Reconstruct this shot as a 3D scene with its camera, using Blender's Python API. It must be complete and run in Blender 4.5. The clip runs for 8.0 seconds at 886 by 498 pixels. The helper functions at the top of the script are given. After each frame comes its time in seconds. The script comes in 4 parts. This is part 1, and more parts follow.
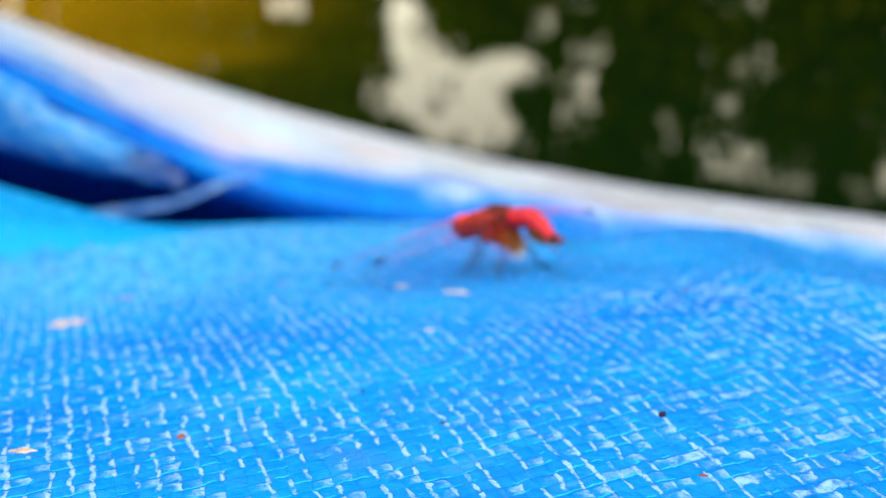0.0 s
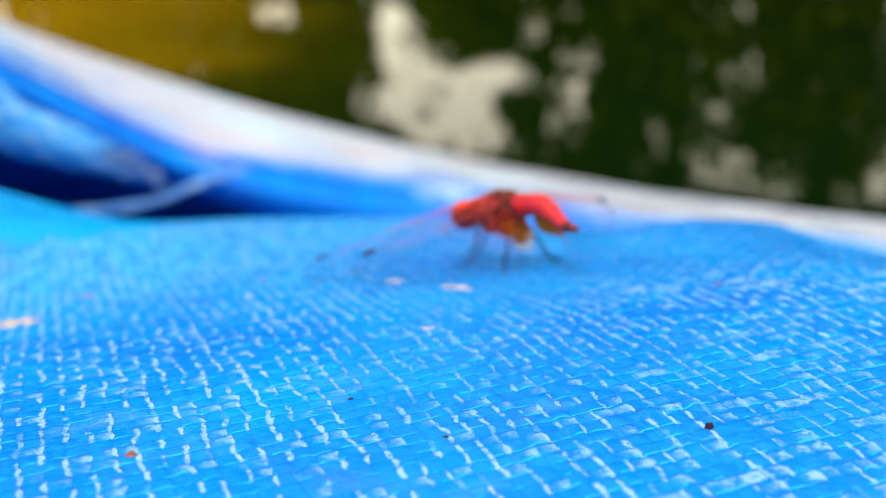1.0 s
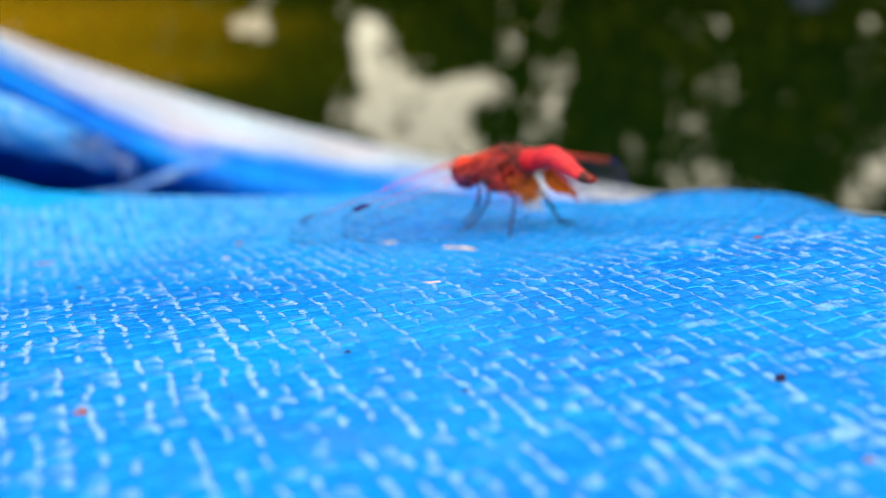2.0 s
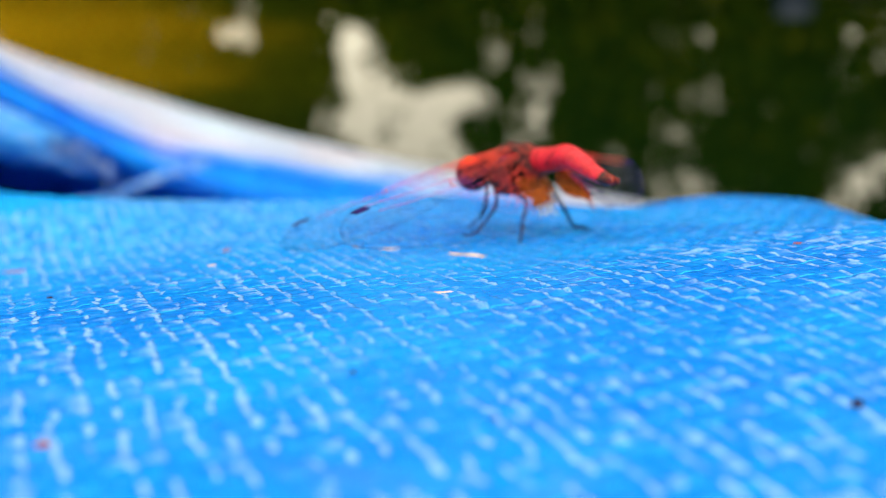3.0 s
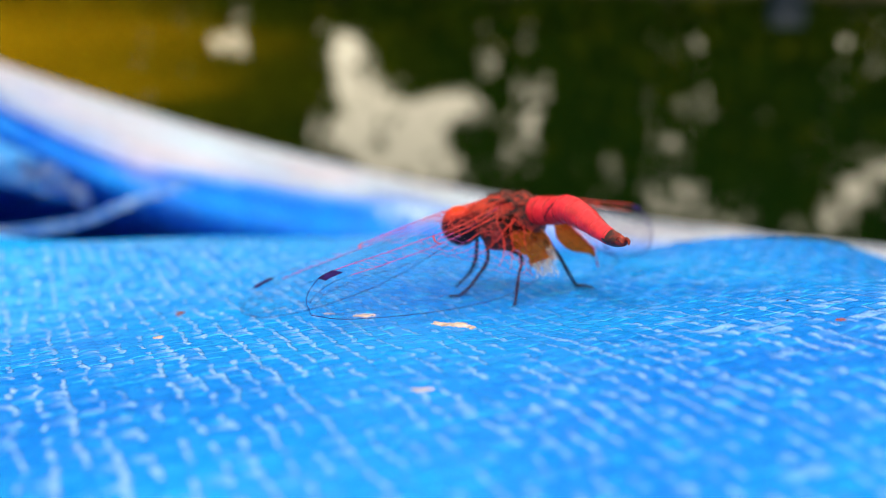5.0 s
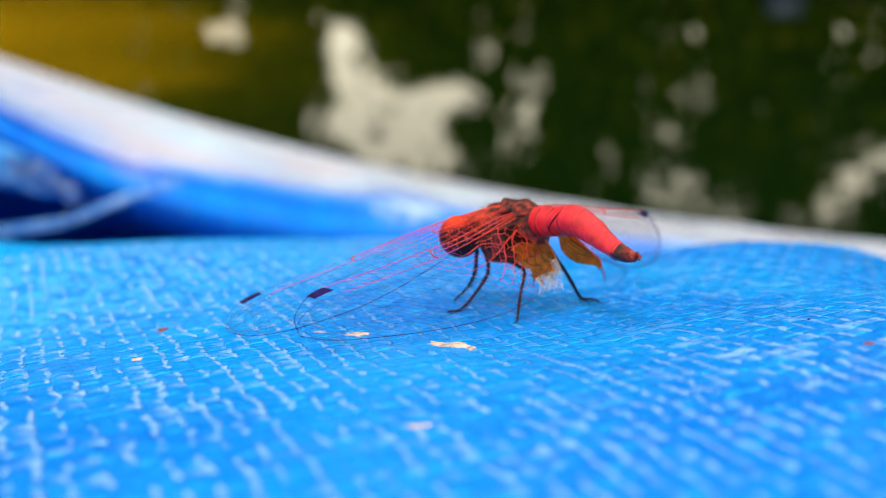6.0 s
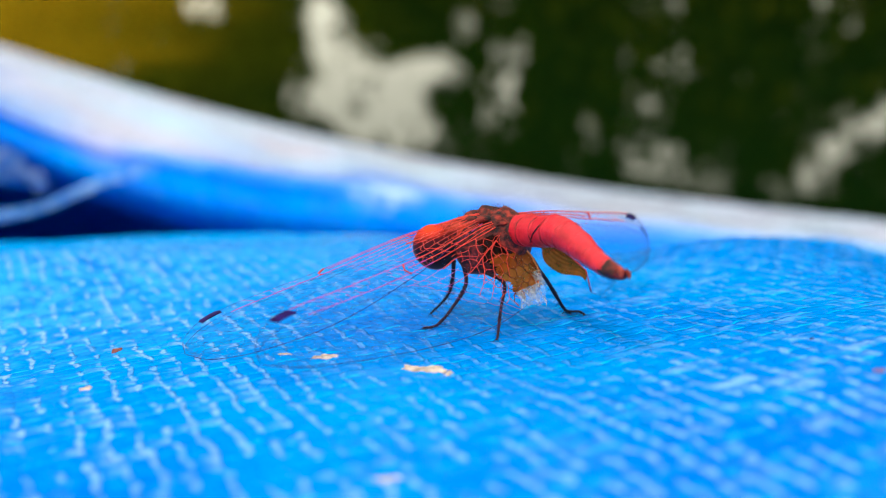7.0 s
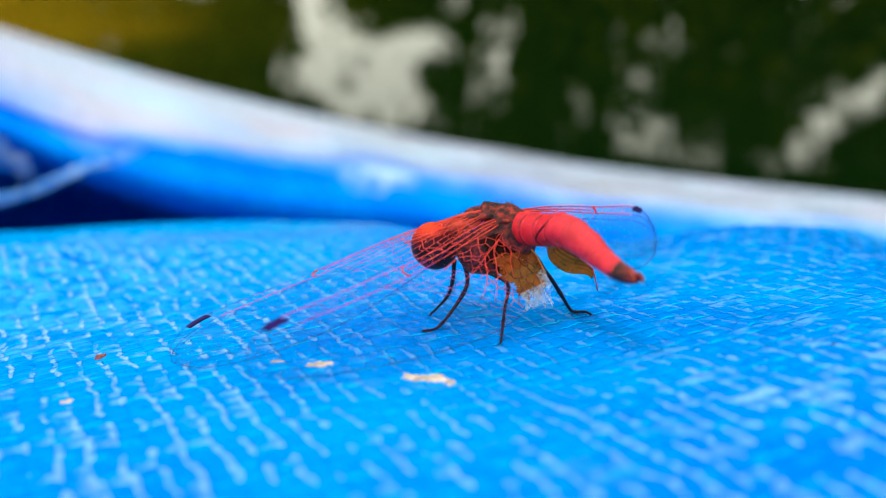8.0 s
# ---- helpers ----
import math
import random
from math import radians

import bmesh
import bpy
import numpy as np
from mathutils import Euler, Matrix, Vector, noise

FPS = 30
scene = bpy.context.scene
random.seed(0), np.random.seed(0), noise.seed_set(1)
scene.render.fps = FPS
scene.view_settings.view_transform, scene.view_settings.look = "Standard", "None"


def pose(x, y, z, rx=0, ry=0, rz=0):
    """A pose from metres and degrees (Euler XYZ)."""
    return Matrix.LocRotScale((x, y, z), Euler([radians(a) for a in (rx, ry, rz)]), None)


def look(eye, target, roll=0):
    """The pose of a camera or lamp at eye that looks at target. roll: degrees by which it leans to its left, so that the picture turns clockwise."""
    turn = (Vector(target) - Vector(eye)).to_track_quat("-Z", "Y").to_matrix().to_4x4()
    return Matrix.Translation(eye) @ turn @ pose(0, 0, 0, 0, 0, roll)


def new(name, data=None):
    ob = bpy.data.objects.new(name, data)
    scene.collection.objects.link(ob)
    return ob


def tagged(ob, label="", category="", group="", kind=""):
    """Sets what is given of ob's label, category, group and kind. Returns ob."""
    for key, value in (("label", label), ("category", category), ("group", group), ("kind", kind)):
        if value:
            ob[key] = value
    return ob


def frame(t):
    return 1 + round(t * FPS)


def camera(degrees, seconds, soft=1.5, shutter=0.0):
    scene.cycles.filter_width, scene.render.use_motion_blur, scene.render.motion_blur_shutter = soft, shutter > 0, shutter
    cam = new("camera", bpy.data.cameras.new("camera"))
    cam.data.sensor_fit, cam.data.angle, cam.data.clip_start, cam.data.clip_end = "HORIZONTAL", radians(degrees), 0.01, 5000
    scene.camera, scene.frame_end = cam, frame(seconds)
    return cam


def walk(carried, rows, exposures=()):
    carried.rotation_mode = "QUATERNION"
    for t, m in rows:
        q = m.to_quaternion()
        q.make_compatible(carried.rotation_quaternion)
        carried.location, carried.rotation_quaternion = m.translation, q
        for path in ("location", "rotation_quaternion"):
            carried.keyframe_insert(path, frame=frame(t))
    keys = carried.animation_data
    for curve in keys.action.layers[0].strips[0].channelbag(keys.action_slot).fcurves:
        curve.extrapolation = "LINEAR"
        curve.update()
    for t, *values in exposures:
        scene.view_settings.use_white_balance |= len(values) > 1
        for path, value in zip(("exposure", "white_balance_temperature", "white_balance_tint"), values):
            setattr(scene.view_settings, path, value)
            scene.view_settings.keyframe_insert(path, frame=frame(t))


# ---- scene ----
# Camera: a fixed-focus close-up lens carried slowly towards the insect.
cam = camera(41.3, 8.0, soft=1.1)
cam.data.dof.use_dof = True
cam.data.dof.focus_distance = 0.110
cam.data.dof.aperture_fstop = 21.0
ROWS = [
    (0.0, 0.00000, 0.00000, 0.56000, 72.000, 0.000, 0.000),
    (0.5, -0.00096, 0.00924, 0.55697, 72.007, 0.014, -0.250),
    (1.0, -0.00127, 0.01903, 0.55113, 72.393, -0.133, -0.515),
    (1.5, -0.00246, 0.02720, 0.54403, 72.779, -0.266, -1.055),
    (3.0, -0.00636, 0.04552, 0.53490, 73.590, -0.796, -2.333),
    (3.5, -0.00482, 0.05106, 0.53504, 73.721, -0.765, -2.421),
    (4.0, -0.00454, 0.05521, 0.53484, 73.839, -0.674, -2.437),
    (4.5, -0.00429, 0.05990, 0.53533, 73.848, -0.720, -2.576),
    (5.0, -0.00452, 0.06444, 0.53569, 73.946, -0.830, -2.646),
    (6.5, -0.00362, 0.07651, 0.53626, 72.858, -0.574, -3.142),
    (7.0, -0.00302, 0.08111, 0.53712, 72.144, -0.479, -3.814),
    (7.5, -0.00340, 0.08329, 0.53696, 71.626, -0.274, -4.058),
    (8.0, -0.00341, 0.08714, 0.53744, 70.954, -0.266, -4.335),
]
walk(cam, [(t, pose(x, y, z, rx, ry, rz)) for t, x, y, z, rx, ry, rz in ROWS],
     [(0.0, 0.0, 6500, 10), (3.0, 0.0, 6600, 12), (5.0, -0.02, 6800, 14), (6.5, -0.06, 6350, 10), (7.2, -0.08, 6000, 8), (8.0, -0.08, 5850, 6)])

# ---- light ----
world = bpy.data.worlds.new("hazy_daylight")
scene.world = world
world.use_nodes = True
wn, wl = world.node_tree.nodes, world.node_tree.links
sky = wn.new("ShaderNodeTexSky")
sky.sky_type, sky.sun_disc = "NISHITA", False
sky.sun_elevation, sky.sun_rotation = radians(60), radians(-130)
sky.air_density, sky.dust_density, sky.ozone_density = 1.2, 6.0, 1.0
haze = wn.new("ShaderNodeMix")
haze.data_type = "RGBA"
haze.inputs["Factor"].default_value = 0.8
haze.inputs["B"].default_value = (14.0, 12.9, 9.6, 1)
wl.new(sky.outputs["Color"], haze.inputs["A"])
wl.new(haze.outputs["Result"], wn["Background"].inputs["Color"])
wn["Background"].inputs["Strength"].default_value = 0.15
SUN_EL, SUN_AZ = 60.0, -130.0
sun = new("sun", bpy.data.lights.new("sun", "SUN"))
sun.data.energy, sun.data.angle, sun.data.color = 1.4, radians(12), (1.0, 0.96, 0.9)
sun_way = Vector((math.sin(radians(SUN_AZ)) * math.cos(radians(SUN_EL)), math.cos(radians(SUN_AZ)) * math.cos(radians(SUN_EL)), math.sin(radians(SUN_EL))))
sun.matrix_world = look(sun_way * 20, (0, 0, 0))


# ---- materials ----
def material(name, color=(0.5, 0.5, 0.5), rough=0.5, spec=0.5, metal=0.0):
    m = bpy.data.materials.new(name)
    m.use_nodes = True
    b = m.node_tree.nodes["Principled BSDF"]
    b.inputs["Base Color"].default_value = (*color, 1)
    b.inputs["Roughness"].default_value = rough
    b.inputs["Specular IOR Level"].default_value = spec
    b.inputs["Metallic"].default_value = metal
    return m, m.node_tree.nodes, m.node_tree.links, b


def coords(n, l, scale=(1, 1, 1), turn=0.0):
    tc, mp = n.new("ShaderNodeTexCoord"), n.new("ShaderNodeMapping")
    mp.inputs["Scale"].default_value = scale
    mp.inputs["Rotation"].default_value = (0, 0, radians(turn))
    l.new(tc.outputs["Object"], mp.inputs["Vector"])
    return mp.outputs["Vector"]


def noise_tex(n, l, vec, scale, detail=3.0, rough=0.5):
    t = n.new("ShaderNodeTexNoise")
    t.inputs["Scale"].default_value, t.inputs["Detail"].default_value, t.inputs["Roughness"].default_value = scale, detail, rough
    l.new(vec, t.inputs["Vector"])
    return t.outputs["Fac"]


def ramp(n, l, fac, stops):
    r = n.new("ShaderNodeValToRGB")
    while len(r.color_ramp.elements) < len(stops):
        r.color_ramp.elements.new(0.5)
    for e, (p, c) in zip(r.color_ramp.elements, stops):
        e.position, e.color = p, (*c, 1) if len(c) == 3 else c
    l.new(fac, r.inputs["Fac"])
    return r.outputs["Color"]


def mix(n, l, fac, a, b):
    m = n.new("ShaderNodeMix")
    m.data_type = "RGBA"
    for key, v in (("Factor", fac), ("A", a), ("B", b)):
        if isinstance(v, tuple):
            m.inputs[key].default_value = (*v, 1)
        elif isinstance(v, float):
            m.inputs[key].default_value = v
        else:
            l.new(v, m.inputs[key])
    return m.outputs["Result"]


def times(n, l, a, b, op="MULTIPLY"):
    m = n.new("ShaderNodeMath")
    m.operation = op
    for i, v in ((0, a), (1, b)):
        if isinstance(v, (int, float)):
            m.inputs[i].default_value = v
        else:
            l.new(v, m.inputs[i])
    return m.outputs[0]


def bump(n, l, b, height, strength, dist):
    k = n.new("ShaderNodeBump")
    k.inputs["Strength"].default_value, k.inputs["Distance"].default_value = strength, dist
    l.new(height, k.inputs["Height"])
    l.new(k.outputs["Normal"], b.inputs["Normal"])


WEAVE_TURN = 26.0          # degrees by which the weft runs off the x axis
NARROW = 1.0              # warp pitch over weft pitch
WARP_TURN = 18.5          # degrees by which the warp leans off the y axis
PITCH = 0.0020             # width of one woven tape


GLINT_SPOT = (0.0070, 0.443, 0.4375)   # where a pale glint is painted on the border


def tarp_material(name, sheened=False):
    m, n, l, b = material(name, rough=0.25, spec=0.03 if sheened else 0.035)
    plain = coords(n, l)
    sep = n.new("ShaderNodeSeparateXYZ")
    l.new(coords(n, l, (1 / PITCH,) * 3, -WEAVE_TURN), sep.inputs["Vector"])
    lean = n.new("ShaderNodeSeparateXYZ")
    l.new(coords(n, l, (1 / PITCH,) * 3, -WARP_TURN), lean.inputs["Vector"])
    u, v = times(n, l, lean.outputs["X"], 1 / NARROW), sep.outputs["Y"]

    def math_(op, a, b=0.0):
        return times(n, l, a, b, op)

    def wave(a, k, c, j, amp):
        return math_("MULTIPLY", math_("SINE", math_("ADD", math_("MULTIPLY", a, k), math_("MULTIPLY", c, j))), amp)

    def smooth(x, lo, hi):
        r = n.new("ShaderNodeMapRange")
        r.interpolation_type = "SMOOTHSTEP"
        r.inputs["From Min"].default_value, r.inputs["From Max"].default_value = lo, hi
        l.new(x, r.inputs["Value"])
        return r.outputs["Result"]

    def chance(a, c, seed):
        k, w = n.new("ShaderNodeCombineXYZ"), n.new("ShaderNodeTexWhiteNoise")
        l.new(a, k.inputs["X"])
        l.new(c, k.inputs["Y"])
        k.inputs["Z"].default_value = seed
        l.new(k.outputs[0], w.inputs["Vector"])
        return w.outputs["Value"]

    slow_v = math_("MULTIPLY", math_("SINE", math_("MULTIPLY", u, 0.11)), 3.0)
    slow_u = math_("MULTIPLY", math_("SINE", math_("MULTIPLY", v, 0.13)), 2.0)
    uu = math_("ADD", u, math_("ADD", wave(v, 0.9, slow_v, 1.0, 0.07), wave(v, 2.3, u, 0.4, 0.02)))
    vv = math_("ADD", v, math_("ADD", wave(u, 0.8, slow_u, 1.0, 0.05), wave(u, 2.1, v, -0.3, 0.03)))
    fray = math_("MULTIPLY", math_("ADD", noise_tex(n, l, plain, 1000, 4), -0.5), 0.30)
    swerve = math_("MULTIPLY", math_("ADD", noise_tex(n, l, plain, 330, 2), -0.5), 0.5)
    uu, vv = math_("ADD", math_("ADD", uu, fray), swerve), math_("ADD", math_("ADD", vv, fray), math_("MULTIPLY", swerve, -0.5))
    iu, iv = math_("FLOOR", uu), math_("FLOOR", vv)
    su, sv = math_("SUBTRACT", math_("FRACT", uu), 0.5), math_("SUBTRACT", math_("FRACT", vv), 0.5)
    fu, fv = math_("ABSOLUTE", su), math_("ABSOLUTE", sv)

    def band(x, a, b, c, d):
        return math_("MULTIPLY", smooth(x, a, b), math_("SUBTRACT", 1.0, smooth(x, c, d)))

    def strand(a, ka, c, kc, seed, lo, hi, detail=2.0):
        """Wear and painted glints that run along one thread and change from thread to thread."""
        k = n.new("ShaderNodeCombineXYZ")
        l.new(math_("MULTIPLY", a, ka), k.inputs["X"])
        l.new(math_("MULTIPLY", c, kc), k.inputs["Y"])
        k.inputs["Z"].default_value = seed
        return smooth(noise_tex(n, l, k.outputs[0], 1.0, detail), lo, hi)

    # pale marks, partly wear and partly painted glints: beads in the gaps between the warp tapes, long runs, thin ends
    # of the weft, and filled cells
    gap, ig = math_("SUBTRACT", math_("FRACT", math_("ADD", uu, 0.5)), 0.5), math_("FLOOR", math_("ADD", uu, 0.5))
    ragged = math_("MULTIPLY", math_("ADD", noise_tex(n, l, plain, 1300, 4, 0.7), -0.5), 1.6)
    shift = math_("MULTIPLY", math_("SUBTRACT", chance(ig, iv, 6.0), 0.5), 0.30)
    across, along = math_("DIVIDE", math_("ADD", gap, math_("MULTIPLY", shift, 0.5)), 0.16), math_("DIVIDE", math_("ADD", sv, shift), 0.68)
    round_ = math_("SQRT", math_("ADD", math_("MULTIPLY", across, across), math_("MULTIPLY", along, along)))
    bead = math_("SUBTRACT", 1.0, smooth(math_("ADD", round_, ragged), 0.50, 1.20))
    bead = math_("MULTIPLY", bead, smooth(math_("ADD", chance(ig, iv, 3.0), math_("MULTIPLY", math_("SUBTRACT", chance(ig, math_("FLOOR", math_("MULTIPLY", vv, 0.14)), 8.0), 0.5), 0.6)), 0.32, 0.62))
    warp = math_("MULTIPLY", math_("SUBTRACT", 1.0, smooth(math_("ABSOLUTE", math_("ADD", gap, math_("MULTIPLY", ragged, 0.10))), 0.05, 0.20)), strand(ig, 7.31, vv, 0.50, 1.0, 0.55, 0.62))
    tick = math_("MULTIPLY", band(sv, -0.49, -0.45, -0.40, -0.33), strand(uu, 0.60, iv, 6.43, 4.0, 0.50, 0.58))
    cell = math_("MULTIPLY", math_("MULTIPLY", smooth(chance(iu, iv, 5.0), 0.66, 0.86), band(math_("ADD", fv, math_("MULTIPLY", ragged, 0.15)), -1.0, -0.9, 0.26, 0.48)), smooth(math_("ADD", su, ragged), -0.6, 0.6))
    side = n.new("ShaderNodeSeparateXYZ")
    l.new(plain, side.inputs["Vector"])
    outer = smooth(side.outputs["X"], 0.006, 0.026)
    plate = math_("MULTIPLY", smooth(chance(math_("FLOOR", math_("MULTIPLY", uu, 0.45)), iv, 11.0), 0.70, 0.84), band(math_("ADD", fv, math_("MULTIPLY", ragged, 0.12)), -1.0, -0.9, 0.30, 0.49))
    plate = math_("MULTIPLY", math_("MULTIPLY", plate, outer), smooth(math_("ADD", noise_tex(n, l, plain, 260, 4, 0.6), math_("MULTIPLY", ragged, 0.08)), 0.40, 0.60))
    bead = math_("MULTIPLY", bead, math_("SUBTRACT", 1.0, math_("MULTIPLY", outer, 0.12)))
    marks = math_("MAXIMUM", math_("MAXIMUM", math_("MULTIPLY", warp, 0.8), math_("MULTIPLY", bead, 0.9)), math_("MAXIMUM", math_("MULTIPLY", tick, 0.25), math_("MAXIMUM", math_("MULTIPLY", cell, 0.75), math_("MULTIPLY", plate, 0.85))))
    patch = smooth(noise_tex(n, l, plain, 42, 3), 0.36, 0.52)
    # a stretch with slightly fewer of these marks
    sparse_spot = n.new("ShaderNodeVectorMath")
    sparse_spot.operation = "DISTANCE"
    l.new(coords(n, l, (1, 0.75, 0)), sparse_spot.inputs[0])
    sparse_spot.inputs[1].default_value = (0.006, 0.102, 0)
    spared = math_("ADD", math_("MULTIPLY", smooth(math_("ADD", sparse_spot.outputs["Value"], math_("MULTIPLY", noise_tex(n, l, plain, 60, 3), 0.016)), 0.016, 0.034), 0.15), 0.85)
    patch = math_("MULTIPLY", patch, spared)
    if not sheened:
        # and one with more of them, where the sheet bends down
        bend = n.new("ShaderNodeVectorMath")
        bend.operation = "DISTANCE"
        l.new(coords(n, l, (1, 1, 0)), bend.inputs[0])
        bend.inputs[1].default_value = (0.058, 0.170, 0)
        patch = math_("MAXIMUM", patch, math_("MULTIPLY", math_("SUBTRACT", 1.0, smooth(bend.outputs["Value"], 0.016, 0.040)), 0.9))
    broken = smooth(noise_tex(n, l, plain, 850, 5, 0.8), 0.29, 0.53)
    wear_glints = math_("MULTIPLY", math_("MULTIPLY", marks, math_("ADD", math_("MULTIPLY", patch, 0.28), 0.72)), math_("MULTIPLY", math_("MULTIPLY", broken, spared), 0.20 if sheened else 0.90))
    scuff = math_("MULTIPLY", math_("MULTIPLY", strand(u, 0.16, v, 0.34, 12.0, 0.59, 0.70, 4.0), broken), 0.0 if sheened else 0.10)
    wear_glints = math_("MAXIMUM", wear_glints if sheened else smooth(wear_glints, 0.04, 0.98), scuff)
    # the back left stretch carries no marks and gets a brighter cyan
    bare_part = n.new("ShaderNodeAttribute")
    bare_part.attribute_name = "markless"
    marked_part = math_("SUBTRACT", 1.0, bare_part.outputs["Fac"])
    wear_glints = math_("MULTIPLY", wear_glints, marked_part)
    if not sheened:
        # the marks are weaker on the far slope
        place = n.new("ShaderNodeSeparateXYZ")
        l.new(plain, place.inputs["Vector"])
        back_side = math_("MULTIPLY", smooth(math_("ADD", place.outputs["Y"], math_("MULTIPLY", place.outputs["X"], -0.3)), 0.140, 0.172), smooth(place.outputs["X"], -0.030, 0.004))
        wear_glints = math_("MULTIPLY", wear_glints, math_("SUBTRACT", 1.0, math_("MULTIPLY", back_side, 0.55)))
    shade = noise_tex(n, l, plain, 45, 4)
    base = ramp(n, l, shade, [(0.3, (0.0003, 0.150, 0.70)), (0.55, (0.0003, 0.208, 0.78)), (0.75, (0.0004, 0.270, 0.86))])
    if sheened:
        base = ramp(n, l, shade, [(0.3, (0.0004, 0.16, 0.90)), (0.7, (0.001, 0.27, 0.97))])
    mottle = math_("MULTIPLY", smooth(noise_tex(n, l, plain, 430, 3, 0.6), 0.46, 0.62), 0.0 if sheened else 0.25)
    base = mix(n, l, mottle, base, (0.01, 0.31, 0.92))
    if not sheened:
        # paler mottled cyan over the slope towards the pocket
        pale_zone = n.new("ShaderNodeVectorMath")
        pale_zone.operation = "DISTANCE"
        l.new(coords(n, l, (1, 1, 0)), pale_zone.inputs[0])
        pale_zone.inputs[1].default_value = (-0.055, 0.225, 0)
        film = math_("MULTIPLY", math_("SUBTRACT", 1.0, smooth(pale_zone.outputs["Value"], 0.02, 0.062)), math_("ADD", 0.10, math_("MULTIPLY", smooth(noise_tex(n, l, plain, 330, 3, 0.6), 0.40, 0.60), 0.5)))
        base = mix(n, l, math_("MULTIPLY", film, marked_part), base, (0.06, 0.42, 0.97))
        base = mix(n, l, bare_part.outputs["Fac"], base, (0.0006, 0.33, 0.92))
    # darker blue along the seams between the tapes
    seam_tone = math_("MULTIPLY", math_("MAXIMUM", smooth(fu, 0.44, 0.485), math_("MULTIPLY", smooth(fv, 0.45, 0.49), 0.7)), 0.35)
    base = mix(n, l, seam_tone, base, (0.0003, 0.10, 0.52))
    # light cyan highlights painted on thin weft edges and one side of the beads
    glint = math_("MAXIMUM", tick, math_("MULTIPLY", math_("MULTIPLY", bead, smooth(across, 0.35, 0.9)), 0.9))
    base = mix(n, l, math_("MULTIPLY", math_("MULTIPLY", glint, marked_part), 0.65), base, (0.004, 0.50, 0.95))
    # wear and sky glints of the tapes share this one pale colour
    colour = mix(n, l, wear_glints, base, (0.25, 0.48, 0.95))
    dirt = smooth(noise_tex(n, l, plain, 23, 5, 0.65), 0.60, 0.80)
    colour = mix(n, l, math_("MULTIPLY", dirt, 0.08 if sheened else 0.07), colour, (0.50, 0.42, 0.45))
    if sheened:
        # whitish sky sheen of the grazing back painted as colour, with brown stains
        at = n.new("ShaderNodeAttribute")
        at.attribute_name = "sky_sheen"
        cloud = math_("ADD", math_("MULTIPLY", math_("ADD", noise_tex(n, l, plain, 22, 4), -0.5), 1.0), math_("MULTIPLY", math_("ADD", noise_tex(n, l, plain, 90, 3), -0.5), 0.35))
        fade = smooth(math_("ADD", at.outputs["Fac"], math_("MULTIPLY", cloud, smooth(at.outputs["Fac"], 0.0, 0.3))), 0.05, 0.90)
        sheen_soil = ramp(n, l, noise_tex(n, l, plain, 17, 5, 0.65), [(0.34, (0.52, 0.75, 1.0)), (0.48, (0.58, 0.70, 0.99)), (0.60, (0.62, 0.61, 0.86)), (0.74, (0.52, 0.43, 0.36))])
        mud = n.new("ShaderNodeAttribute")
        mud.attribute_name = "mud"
        sheen_soil = mix(n, l, math_("MULTIPLY", mud.outputs["Fac"], smooth(noise_tex(n, l, plain, 30, 5, 0.65), 0.36, 0.60)), sheen_soil, (0.36, 0.40, 0.52))
        colour = mix(n, l, fade, colour, sheen_soil)
        # one bright reflection, painted into the colour as a pale spot
        spot = n.new("ShaderNodeVectorMath")
        spot.operation = "DISTANCE"
        l.new(coords(n, l, (0.55, 0.4, 1.6)), spot.inputs[0])
        spot.inputs[1].default_value = (0.55 * GLINT_SPOT[0], 0.4 * GLINT_SPOT[1], 1.6 * GLINT_SPOT[2])
        glint_reach = math_("ADD", spot.outputs["Value"], math_("MULTIPLY", noise_tex(n, l, plain, 200, 4, 0.7), 0.024))
        colour = mix(n, l, math_("SUBTRACT", 1.0, smooth(glint_reach, 0.011, 0.022)), colour, (0.62, 0.80, 0.97))
    l.new(colour, b.inputs["Base Color"])
    l.new(ramp(n, l, noise_tex(n, l, plain, 300, 2), [(0.3, (0.14, 0.14, 0.14)), (0.7, (0.30, 0.30, 0.30))]), b.inputs["Roughness"])
    fine = math_("ADD", noise_tex(n, l, plain, 900, 3), math_("MULTIPLY", marks, 0.8))
    # tapes stand proud of the seams between them
    seams = math_("ADD", math_("MULTIPLY", smooth(fv, 0.30, 0.50), 0.20), math_("MULTIPLY", smooth(fu, 0.30, 0.50), 0.12))
    bump(n, l, b, math_("SUBTRACT", fine, seams), 1.0, 0.00030)
    return m


def simple(name, color, rough=0.5, spec=0.5, grain=400.0, vary=0.35, relief=0.0):
    m, n, l, b = material(name, color, rough, spec)
    v = coords(n, l)
    f = noise_tex(n, l, v, grain, 4, 0.6)
    dark = tuple(c * (1 - vary) for c in color)
    light = tuple(min(1.0, c * (1 + vary)) for c in color)
    l.new(ramp(n, l, f, [(0.3, dark), (0.7, light)]), b.inputs["Base Color"])
    if relief:
        bump(n, l, b, f, 0.6, relief)
    return m


